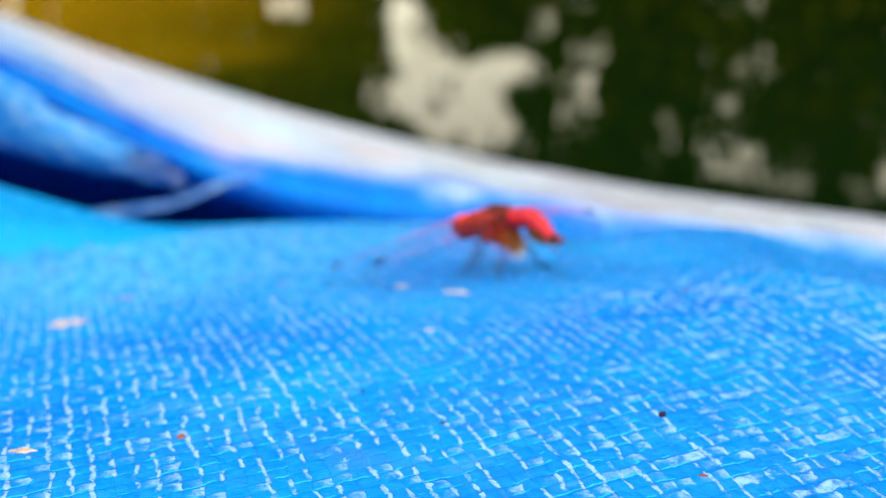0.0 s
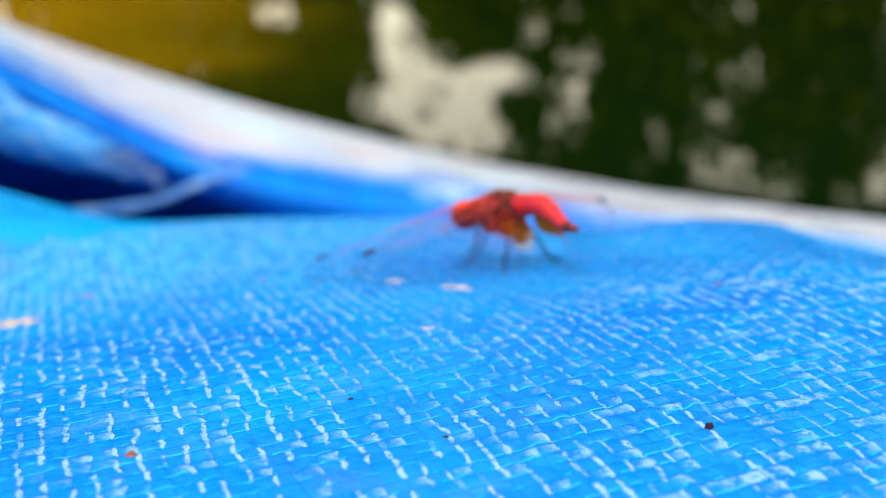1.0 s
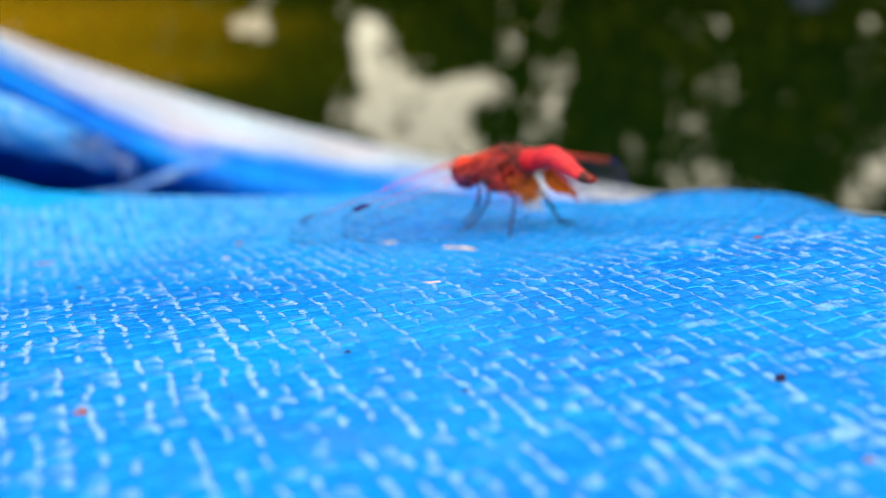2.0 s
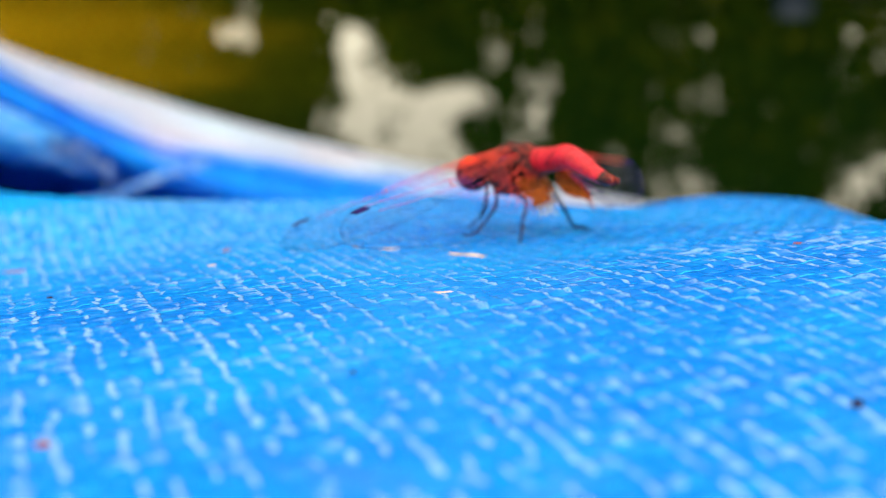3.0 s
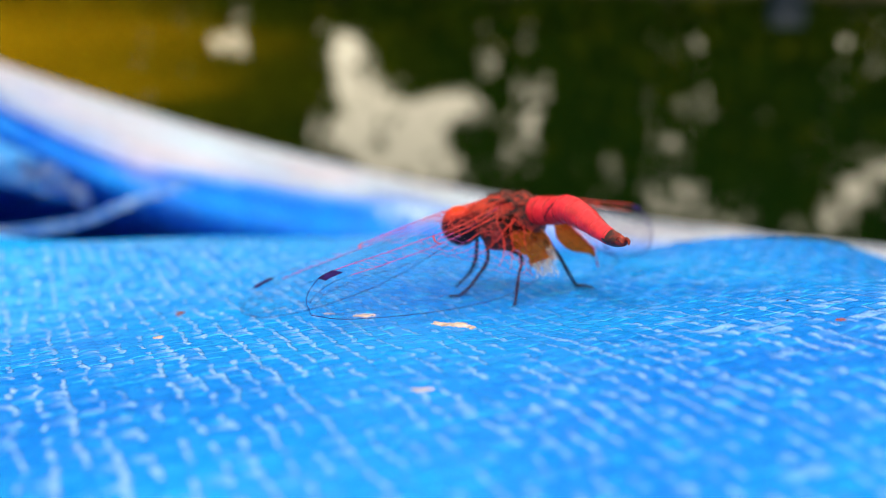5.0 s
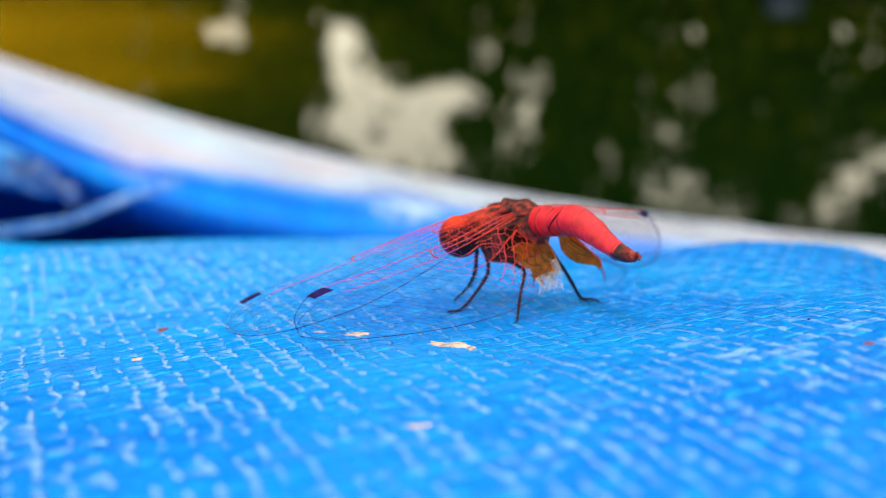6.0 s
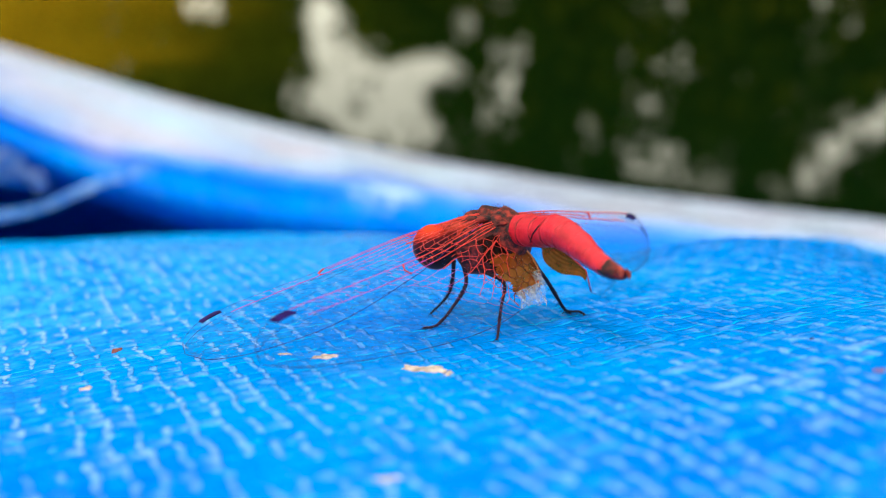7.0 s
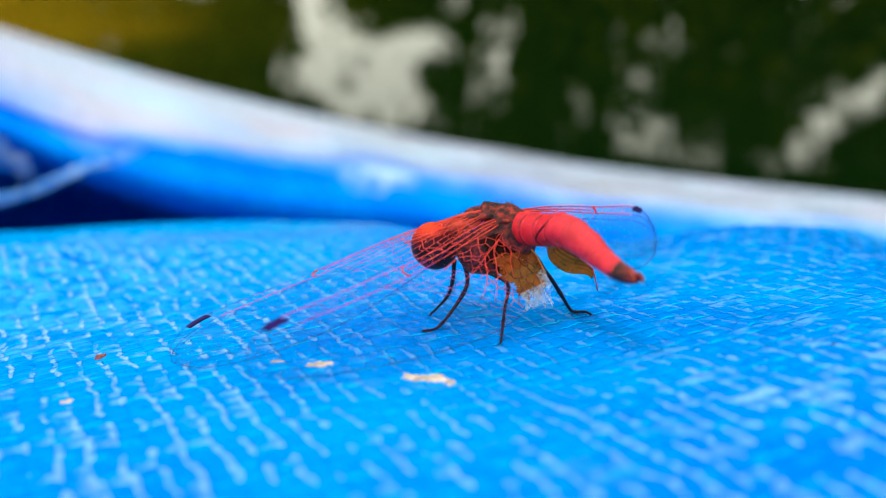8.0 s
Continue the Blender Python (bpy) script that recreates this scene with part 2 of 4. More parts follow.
def clear_film(name, tint, body, share, gloss=0.05):
    """A thin wing film: mostly see-through, tinted, with a weak shine."""
    m, n, l, b = material(name, body, 0.5, 0.08)
    tr, gl = n.new("ShaderNodeBsdfTransparent"), n.new("ShaderNodeBsdfGlossy")
    tr.inputs["Color"].default_value = (*tint, 1)
    gl.inputs["Roughness"].default_value = 0.18
    m1, m2 = n.new("ShaderNodeMixShader"), n.new("ShaderNodeMixShader")
    f = noise_tex(n, l, coords(n, l), 900, 3)
    l.new(times(n, l, f, 2 * share), m1.inputs["Fac"])
    l.new(tr.outputs[0], m1.inputs[1])
    l.new(b.outputs[0], m1.inputs[2])
    m2.inputs["Fac"].default_value = gloss
    l.new(m1.outputs[0], m2.inputs[1])
    l.new(gl.outputs[0], m2.inputs[2])
    l.new(m2.outputs[0], n["Material Output"].inputs["Surface"])
    return m


def water_material():
    m, n, l, b = material("pond_water", (0.012, 0.02, 0.004), 0.02, 0.5)
    b.inputs["IOR"].default_value = 1.33
    b.inputs["Specular Tint"].default_value = (1.0, 0.98, 0.84, 1)
    v = coords(n, l)
    pond_tone = ramp(n, l, noise_tex(n, l, coords(n, l, (0.55, 0.12, 1)), 1.0, 3), [(0.35, (0.0014, 0.008, 0.0015)), (0.7, (0.005, 0.011, 0.0008))])
    # ochre tone around one place of the pond, fading outwards through olive
    far = n.new("ShaderNodeVectorMath")
    far.operation = "DISTANCE"
    far.inputs[1].default_value = (-2.55, 2.5, 0)
    l.new(coords(n, l, (1, 0.55, 0)), far.inputs[0])
    reach = times(n, l, far.outputs["Value"], times(n, l, noise_tex(n, l, v, 0.6, 4), 1.6), "ADD")
    ochre_part = ramp(n, l, times(n, l, reach, 0.2), [(0.34, (1, 1, 1)), (0.58, (0, 0, 0))])
    veil = ramp(n, l, times(n, l, reach, 0.2), [(0.46, (1, 1, 1)), (0.72, (0, 0, 0))])
    pond_tone = mix(n, l, veil, pond_tone, (0.040, 0.042, 0.001))
    l.new(mix(n, l, ochre_part, pond_tone, (0.34, 0.20, 0.004)), b.inputs["Base Color"])
    bump(n, l, b, noise_tex(n, l, coords(n, l, (3, 9, 1)), 1.0, 2), 0.02, 0.02)
    return m


def chitin(name, stops, scale, rough, relief):
    m, n, l, b = material(name, (0.5, 0.03, 0.03), rough, 0.25)
    f = noise_tex(n, l, coords(n, l), scale, 4, 0.6)
    l.new(ramp(n, l, f, stops), b.inputs["Base Color"])
    bump(n, l, b, noise_tex(n, l, coords(n, l), scale * 4, 3), 0.5, relief)
    return m


TARP = tarp_material("blue_tarpaulin")
BORDER = tarp_material("sheen_tarpaulin", True)
WATER = water_material()
BANK = simple("bank_soil", (0.06, 0.05, 0.03), 0.9, 0.2, 3, 0.5, 0.02)
BORDER_STRIP = chitin("pale_hem", [(0.40, (0.004, 0.16, 0.74)), (0.52, (0.10, 0.36, 0.86)), (0.64, (0.50, 0.64, 0.94))], 620, 0.4, 0.0006)
HEM_TUFT = chitin("crumpled_hem", [(0.40, (0.02, 0.24, 0.80)), (0.52, (0.28, 0.50, 0.92)), (0.62, (0.58, 0.70, 0.96))], 420, 0.5, 0.0006)
FOLD_SHEET = chitin("worn_fold", [(0.38, (0.003, 0.22, 0.80)), (0.52, (0.04, 0.34, 0.92)), (0.66, (0.36, 0.57, 0.97))], 240, 0.5, 0.0006)
BARK = simple("bark", (0.05, 0.04, 0.028), 0.9, 0.2, 14, 0.5, 0.01)
BLUE_DRUM = simple("drum_plastic", (0.002, 0.012, 0.045), 0.5, 0.4, 8, 0.25)


def leaf_material():
    m, n, l, b = material("tree_leaves", (0.05, 0.09, 0.015), 0.8, 0.02)
    g = n.new("ShaderNodeNewGeometry")
    l.new(ramp(n, l, g.outputs["Random Per Island"], [(0.0, (0.005, 0.016, 0.0006)), (0.55, (0.012, 0.029, 0.0010)), (0.85, (0.032, 0.050, 0.0014)), (1.0, (0.070, 0.076, 0.0025))]), b.inputs["Base Color"])
    return m


LEAF = leaf_material()
VEIN_RED = simple("red_wing_vein", (0.62, 0.030, 0.018), 0.4, 0.4, 900, 0.25)
VEIN_PINK = simple("rose_wing_vein", (0.46, 0.028, 0.28), 0.4, 0.4, 900, 0.25)
VEIN_BROWN = simple("brown_wing_vein", (0.13, 0.022, 0.010), 0.5, 0.15, 900, 0.3)
VEIN_PALE = simple("orange_wing_margin", (0.62, 0.20, 0.06), 0.45, 0.2, 900, 0.3)
VEIN_DARK = simple("dark_wing_vein", (0.016, 0.009, 0.11), 0.5, 0.1, 900, 0.3)
STIGMA = simple("pterostigma_dark", (0.016, 0.005, 0.085), 0.5, 0.1, 1500, 0.4)
FILM = clear_film("wing_film", (0.995, 0.99, 1.0), (0.7, 0.72, 0.78), 0.004, 0.002)
AMBER = clear_film("amber_wing_film", (0.76, 0.14, 0.012), (0.46, 0.105, 0.010), 0.40, 0.004)
UMBER = clear_film("brown_wing_film", (0.22, 0.03, 0.010), (0.016, 0.003, 0.003), 0.44, 0.001)
TORN = clear_film("torn_wing_film", (0.9, 0.92, 0.95), (0.70, 0.73, 0.77), 0.29, 0.06)
LEG = simple("leg_black", (0.008, 0.005, 0.016), 0.45, 0.15, 1200, 0.5)
LEG_RED = simple("leg_reddish", (0.018, 0.004, 0.014), 0.45, 0.15, 900, 0.6)


ABDOMEN = chitin("abdomen_red", [(0.30, (0.30, 0.006, 0.014)), (0.45, (0.52, 0.014, 0.028)), (0.6, (0.62, 0.022, 0.040)), (0.8, (0.70, 0.045, 0.05))], 420, 0.38, 0.00012)
ABDOMEN_TIP = chitin("abdomen_tip", [(0.42, (0.025, 0.003, 0.004)), (0.56, (0.16, 0.012, 0.010)), (0.74, (0.50, 0.06, 0.030))], 700, 0.4, 0.00005)
THORAX = chitin("thorax_dark_red", [(0.36, (0.006, 0.002, 0.005)), (0.50, (0.085, 0.008, 0.007)), (0.66, (0.30, 0.026, 0.016))], 1500, 0.5, 0.00035)
JOINT = chitin("segment_joint_red", [(0.42, (0.05, 0.004, 0.005)), (0.58, (0.42, 0.012, 0.018))], 900, 0.5, 0.00004)
PRONOTUM = chitin("orange_red_chitin", [(0.34, (0.03, 0.004, 0.004)), (0.46, (0.34, 0.026, 0.008)), (0.62, (0.68, 0.055, 0.012))], 800, 0.45, 0.00010)
DARK_CHITIN = chitin("dark_chitin", [(0.3, (0.004, 0.002, 0.003)), (0.7, (0.02, 0.005, 0.006))], 500, 0.4, 0.00005)


def eye_material():
    m, n, l, b = material("compound_eye", (0.5, 0.05, 0.02), 0.4, 0.08)
    v = coords(n, l)
    sep = n.new("ShaderNodeSeparateXYZ")
    l.new(v, sep.inputs["Vector"])
    tilt = times(n, l, sep.outputs["Z"], times(n, l, sep.outputs["X"], 0.30), "SUBTRACT")
    up = times(n, l, times(n, l, tilt, 230.0), -1.56, "ADD")
    up = times(n, l, up, times(n, l, noise_tex(n, l, v, 700, 3), 0.25), "ADD")
    l.new(ramp(n, l, up, [(0.50, (0.006, 0.002, 0.010)), (0.68, (0.07, 0.004, 0.010)), (0.84, (0.68, 0.042, 0.010))]), b.inputs["Base Color"])
    f = n.new("ShaderNodeTexVoronoi")
    f.inputs["Scale"].default_value = 9000
    l.new(v, f.inputs["Vector"])
    bump(n, l, b, f.outputs["Distance"], 0.25, 0.00002)
    return m


EYE = eye_material()
FLAKE = simple("dried_mud_flake", (0.44, 0.36, 0.33), 0.8, 0.2, 1300, 0.6, 0.0001)
SPECK = simple("dark_speck", (0.022, 0.008, 0.035), 0.6, 0.3, 900, 0.5)
RED_SPECK = simple("red_brown_crumb", (0.24, 0.07, 0.06), 0.7, 0.3, 900, 0.4)


# ---- building helpers ----
def part(name, bm, mat, parent=None, label="", smooth=True):
    me = bpy.data.meshes.new(name)
    bm.to_mesh(me)
    bm.free()
    me.materials.append(mat)
    me.polygons.foreach_set("use_smooth", [smooth] * len(me.polygons))
    ob = new(name, me)
    ob.parent = parent
    if label:
        tagged(ob, label)
    return ob


def thing(name, place, label, category, group="", kind=""):
    ob = new(name)
    ob.empty_display_size = 0.01
    ob.location = place
    return tagged(ob, label, category, group, kind)


def glide(points, count):
    """Catmull-Rom through the points."""
    p = [Vector(q) for q in points]
    p = [2 * p[0] - p[1]] + p + [2 * p[-1] - p[-2]]
    out = []
    for k in range(count):
        s = k / (count - 1) * (len(p) - 3)
        i = min(int(s), len(p) - 4)
        t = s - i
        a, b, c, d = p[i:i + 4]
        out.append(0.5 * ((2 * b) + (c - a) * t + (2 * a - 5 * b + 4 * c - d) * t * t + (3 * b - a - 3 * c + d) * t ** 3))
    return out


def loft(bm, path, radii, sides=16, squash=1.0, up=Vector((0, 0, 1)), rough=0.0, seed=0.0):
    """A closed tube along the path; squash is its height over its width."""
    rings = []
    for i, p in enumerate(path):
        way = (path[min(i + 1, len(path) - 1)] - path[max(i - 1, 0)]).normalized()
        side = way.cross(up).normalized()
        top = side.cross(way)
        ring = []
        for k in range(sides):
            a = 2 * math.pi * k / sides
            r = radii[i] * (1 + rough * noise.noise(Vector((math.cos(a) * 1.5 + seed, math.sin(a) * 1.5, i * 0.45))))
            ring.append(bm.verts.new(p + side * math.cos(a) * r + top * math.sin(a) * r * squash))
        rings.append(ring)
    for a, b in zip(rings, rings[1:]):
        for k in range(sides):
            bm.faces.new((a[k], a[(k + 1) % sides], b[(k + 1) % sides], b[k]))
    bm.faces.new(rings[0][::-1])
    bm.faces.new(rings[-1])


def softplus(x, w):
    x = np.asarray(x, dtype=float) / w
    return w * (np.maximum(x, 0) + np.log1p(np.exp(-np.abs(x))))


# ---- the tarpaulin ----
def mound(x, y):
    """Height of the near part of the sheet: level, then sloping away behind a soft crest."""
    crest = 0.137 + 0.6 * np.clip(x, -0.12, 0.12)
    steep = 0.165 + 0.075 * np.clip(x / 0.035, 0, 1)
    z = 0.5038 - steep * softplus(y - crest, 0.010)
    z = z - 0.0012 * np.exp(-((x - 0.005) ** 2 + (y - 0.175) ** 2) / 0.015 ** 2)
    bend = 0.049 + 0.33 * np.clip(y - 0.19, 0, 0.06) + 0.9 * softplus(0.178 - y, 0.006)
    z = z - 0.42 * softplus(x - bend, 0.007)
    brink = np.clip((x - bend + 0.002) / 0.016, 0, 1)
    z = z - 0.0020 * brink * brink * (3 - 2 * brink)
    z = z + 0.0011 * np.exp(-((x - 0.046) / 0.012) ** 2) * np.clip((y - 0.19) / 0.03, 0, 1)
    back = np.clip((y - 0.195) / 0.04, 0, 1)
    z = z + back * back * (3 - 2 * back) * 0.16 * softplus(-(np.clip(x, -0.12, 0.2) + 0.022), 0.010)
    # long slope behind, on the side of the pocket
    brow = np.interp(x, [-0.20, -0.14, -0.115, -0.10, -0.092, -0.084, -0.077, -0.070, -0.060, -0.045, -0.02, 0.02], [0.504, 0.487, 0.4795, 0.4752, 0.4730, 0.4710, 0.4697, 0.4691, 0.4690, 0.4697, 0.4705, 0.4705])
    fall = np.clip((y - 0.222) / 0.035, 0, 1)
    fall = fall * fall * (3 - 2 * fall) * np.clip((0.010 - x) / 0.025, 0, 1)
    z = z + fall * (brow + 0.27 * (0.30 - y) - z)
    z = z + 0.0006 * np.sin(31 * x + 12 * y + 0.6) * np.sin(24 * y - 9 * x) - 0.0004 * np.cos(70 * x - 45 * y)
    return z


def sheet(x, y):
    """Height of the lower sheet: the mound, the hollow behind it and the fall to the water."""
    dx, dy = x, y - 0.06
    d = np.hypot(dx, dy)
    az = np.degrees(np.arctan2(dx, dy))
    front = np.clip((62 - np.abs(az)) / 20, 0, 1)
    edge = 1.15 + front * (np.minimum((0.180 + 0.056 * np.clip((0.008 - x) / 0.025, 0, 1)) / np.cos(np.radians(np.clip(az, -62, 62))), 0.45) - 1.15)
    near = mound(x, y) - 2.6 * softplus(d - edge - 0.006, 0.002)
    floor = 0.20 - 1.1 * softplus(d - 0.52, 0.02)
    z = np.logaddexp(near / 0.0025, floor / 0.0025) * 0.0025
    return np.maximum(z, -0.06)


def tape(s):
    """Rounded profile of one tape across its width, with a groove at both sides."""
    f = np.abs((s % 1.0) - 0.5) * 2
    return 1 - f ** 4


def weave_height(x, y):
    c, s = math.cos(radians(WEAVE_TURN)), math.sin(radians(WEAVE_TURN))
    cw, sw = math.cos(radians(WARP_TURN)), math.sin(radians(WARP_TURN))
    u, v = (cw * x + sw * y) / (PITCH * NARROW), (-s * x + c * y) / PITCH
    wob = 0.07 * np.sin(v * 0.9 + 3 * np.sin(u * 0.11)) + 0.02 * np.sin(v * 2.3 + u * 0.4)
    wob2 = 0.05 * np.sin(u * 0.8 + 2 * np.sin(v * 0.13)) + 0.03 * np.sin(u * 2.1 - v * 0.3)
    uu, vv = u + wob, v + wob2
    iu, iv = np.floor(uu), np.floor(vv)
    over = ((iu + iv) % 2) * 2 - 1
    rnd = np.sin(iu * 12.9898 + iv * 78.233) * 43758.5453
    rnd = rnd - np.floor(rnd)
    bow = np.sin(math.pi * (uu - iu)) * np.sin(math.pi * (vv - iv))
    h = over * bow * 0.5 * (0.5 + rnd) + 0.45 * tape(uu) + 0.32 * tape(vv)
    lift = np.sin(iu * 4.7 + 0.3) ** 8 * 0.6 * tape(uu)
    return (h + lift) * 0.00015


def creases(x, y):
    """A few long shallow folds that run with the weft."""
    c, s = math.cos(radians(WEAVE_TURN)), math.sin(radians(WEAVE_TURN))
    u, v = c * x + s * y, -s * x + c * y
    z = 0 * x
    for v0, u0, u1, size, bend in ((0.1545, -0.02, 0.06, 0.00022, 0.6), (0.1870, -0.02, 0.045, 0.00028, 0.3), (0.1935, -0.01, 0.06, 0.00020, -0.5), (0.1235, 0.02, 0.11, 0.00022, 0.4), (0.0965, 0.03, 0.10, 0.00020, 0.2)):
        w = v - v0 - 0.0012 * np.sin(u * 60 + v0 * 900) - bend * (u - u0) ** 2
        span = np.clip((u - u0) / 0.02, 0, 1) * np.clip((u1 - u) / 0.02, 0, 1)
        z = z + size * np.exp(-(w / 0.0007) ** 2) * span
    return z


def spread(inner0, inner1, step, outer0, outer1, grow):
    mid = list(np.arange(inner0, inner1, step))
    out, s, p = [], step, mid[-1]
    while p < outer1:
        s = min(s * grow, 0.04)
        p += s
        out.append(p)
    back, s, p = [], step, mid[0]
    while p > outer0:
        s = min(s * grow, 0.04)
        p -= s
        back.append(p)
    return np.array(back[::-1] + mid + out)


def grid_mesh(name, xs, ys, zs):
    nx, ny = len(xs), len(ys)
    X, Y = np.meshgrid(xs, ys)
    co = np.stack([X, Y, zs], -1).reshape(-1, 3).astype(np.float32)
    i = (np.arange(ny - 1)[:, None] * nx + np.arange(nx - 1)[None, :]).ravel()
    quads = np.stack([i, i + 1, i + nx + 1, i + nx], 1).astype(np.int32)
    me = bpy.data.meshes.new(name)
    me.vertices.add(len(co))
    me.vertices.foreach_set("co", co.ravel())
    me.loops.add(quads.size)
    me.loops.foreach_set("vertex_index", quads.ravel())
    me.polygons.add(len(quads))
    me.polygons.foreach_set("loop_start", np.arange(0, quads.size, 4, dtype=np.int32))
    me.update(calc_edges=True)
    me.polygons.foreach_set("use_smooth", np.ones(len(quads), dtype=bool))
    return me


def build_tarp():
    t = thing("tarpaulin", (0, 0, 0), "bright blue woven plastic tarpaulin, worn tapes and whitish border with painted glints and sheen", "tarpaulin")
    xs = spread(-0.075, 0.075, 0.0004, -1.45, 1.45, 1.035)
    ys = spread(0.045, 0.245, 0.0004, -1.4, 1.5, 1.02)
    X, Y = np.meshgrid(xs, ys)
    Z = sheet(X, Y)
    fade = np.clip((0.11 - np.abs(X)) / 0.03, 0, 1) * np.clip((0.26 - Y) / 0.02, 0, 1) * np.clip((Y - 0.01) / 0.03, 0, 1)
    Z = Z + (weave_height(X, Y) + creases(X, Y)) * fade
    me = grid_mesh("sheet", xs, ys, Z)
    # edge of the plain, brighter cyan stretch
    back_side = np.interp(X, [-0.20, -0.086, -0.0655, -0.0545, -0.0494, -0.046], [0.208, 0.2163, 0.2222, 0.2312, 0.2453, 0.262]) + 0.0015 * np.sin(X * 700)
    me.attributes.new("markless", "FLOAT", "POINT").data.foreach_set("value", np.clip((Y - back_side) / 0.004 + 0.5, 0, 1).astype(np.float32).ravel())
    me.materials.append(TARP)
    ob = new("sheet", me)
    ob.parent = t
    # far border: an overhanging lip, a long back with painted whitish sheen, and the fall into the pond
    azs = np.linspace(-62, 62, 249)
    lip_top = np.interp(azs, [-62, -40, -24, -18, -14, -8.6, -4, 0, 8, 24, 62], [0.545, 0.525, 0.499, 0.474, 0.457, 0.449, 0.4425, 0.438, 0.430, 0.424, 0.42])
    lip_top = np.convolve(np.pad(lip_top, 6, mode="edge"), np.ones(13) / 13, "valid")
    el = np.interp(azs, [-62, -40, -25, -18, -8, 2, 12.5, 24, 62], [-9, -3.0, 3.7, 7.0, 10.6, 13.0, 14.4, 14.8, 15.1])
    for _ in range(2):
        el = np.convolve(np.pad(el, 7, mode="edge"), np.ones(15) / 15, "valid")
    rim = np.interp(azs, [-62, -40, -18, -8, 2, 12.5, 24, 62], [1.3, 1.25, 1.10, 0.96, 0.80, 0.68, 0.62, 0.60])
    verts, sheen, mud = [], [], []
    count = 64
    for a, zt, e, r in zip(azs, lip_top, el, rim):
        zb, zr, dl = zt - 0.0180 - 0.012 * min(1.0, max(0.0, (a + 18) / 9)), 0.535 - r * math.tan(radians(e)), 0.385 + 0.004 * math.sin(a * 0.33)
        span = r - dl
        line = [(dl + span * 0.75, 0.20), (dl + span * 0.7, 0.30)]
        for deg in (-75, -45, -15, 15, 42, 66):
            line.append((dl + 0.022 - 0.025 * math.cos(radians(deg)) + 0.020 * max(0.0, math.sin(radians(15 - deg))) ** 2, 0.5 * (zt + zb) + 0.55 * (zt - zb) * math.sin(radians(deg))))
        line += [(dl + span * k, zt + (zr - zt) * k + 0.005 * math.sin(k * 3.14) + 0.002 * (1 - k) * math.sin(a * 0.9 + k * 9)) for k in (0.15, 0.35, 0.6, 0.85, 1.0)]
        line += [(r + 0.03, zr - 0.014), (r + 0.07, zr - 0.06), (r + 0.12, zr - 0.2), (r + 0.14, -0.06)]
        # how far up the border the painted sheen begins, by azimuth
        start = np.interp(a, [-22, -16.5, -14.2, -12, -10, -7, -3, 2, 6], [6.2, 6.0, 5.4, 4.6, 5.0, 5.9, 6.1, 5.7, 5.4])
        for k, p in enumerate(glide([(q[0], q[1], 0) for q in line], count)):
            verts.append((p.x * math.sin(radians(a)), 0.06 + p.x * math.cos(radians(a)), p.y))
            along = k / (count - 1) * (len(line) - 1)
            sheen.append(min(1.0, max(0.0, (along - start) / 3.4)))
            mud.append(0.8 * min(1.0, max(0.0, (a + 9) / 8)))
    faces = [(i * count + k, (i + 1) * count + k, (i + 1) * count + k + 1, i * count + k + 1) for i in range(len(azs) - 1) for k in range(count - 1)]
    me = bpy.data.meshes.new("border")
    me.from_pydata(verts, [], faces)
    me.attributes.new("sky_sheen", "FLOAT", "POINT").data.foreach_set("value", sheen)
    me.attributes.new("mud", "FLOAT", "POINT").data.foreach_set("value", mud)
    me.polygons.foreach_set("use_smooth", [True] * len(faces))
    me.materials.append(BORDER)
    ob = tagged(new("border", me), "rolled border of the sheet, whitish from painted sky sheen")
    ob.parent = t
    # a second fold tucked under the border, with a hem strip crossing to it
    bm = bmesh.new()
    path = glide([(d * math.sin(radians(a)), 0.06 + d * math.cos(radians(a)), z) for a, d, z in ((-42, 0.366, 0.540), (-32, 0.368, 0.509), (-24, 0.374, 0.4785), (-22, 0.375, 0.4700), (-19.3, 0.376, 0.4622), (-17.5, 0.377, 0.4568), (-16.2, 0.375, 0.4522), (-15.0, 0.378, 0.4495))], 44)
    loft(bm, path, list(np.interp(np.linspace(0, 7, 44), range(8), [0.019, 0.015, 0.0118, 0.0096, 0.0078, 0.0056, 0.0038, 0.001])), 28, 0.95, rough=0.16, seed=4)
    part("fold", bm, FOLD_SHEET, t, "light blue worn fold of the sheet")
    bm = bmesh.new()
    path = glide([(-0.128, 0.4120, 0.4392), (-0.1115, 0.4160, 0.4402), (-0.0988, 0.4197, 0.4418), (-0.0894, 0.4222, 0.4450), (-0.0800, 0.4242, 0.4482), (-0.0725, 0.4262, 0.4505), (-0.066, 0.4300, 0.4520)], 34)
    loft(bm, path, [0.0018 * (1 - 0.35 * k / 33) for k in range(34)], 12, 0.25, up=Vector((0.2, -1, 0.25)).normalized(), rough=0.15, seed=7)
    part("hem_strip", bm, BORDER_STRIP, t, "narrow whitish hem strip")
    # crumpled remains of the hem where strip and fold meet
    for k, (x, z, wide, tall) in enumerate(((-0.1045, 0.4570, 0.010, 0.009), (-0.0975, 0.4520, 0.008, 0.007), (-0.1120, 0.4600, 0.009, 0.006))):
        bm = bmesh.new()
        n = 22
        rows = []
        for i in range(n + 1):
            rows.append([])
            for j in range(n + 1):
                a, b = i / n - 0.5, j / n - 0.5
                torn = 1 + 0.25 * noise.noise(Vector((a * 9, b * 9, k)))
                crush = noise.noise(Vector((a * 7, b * 7, k * 3.0))) + 0.6 * noise.noise(Vector((a * 15, b * 15, 2 + k)))
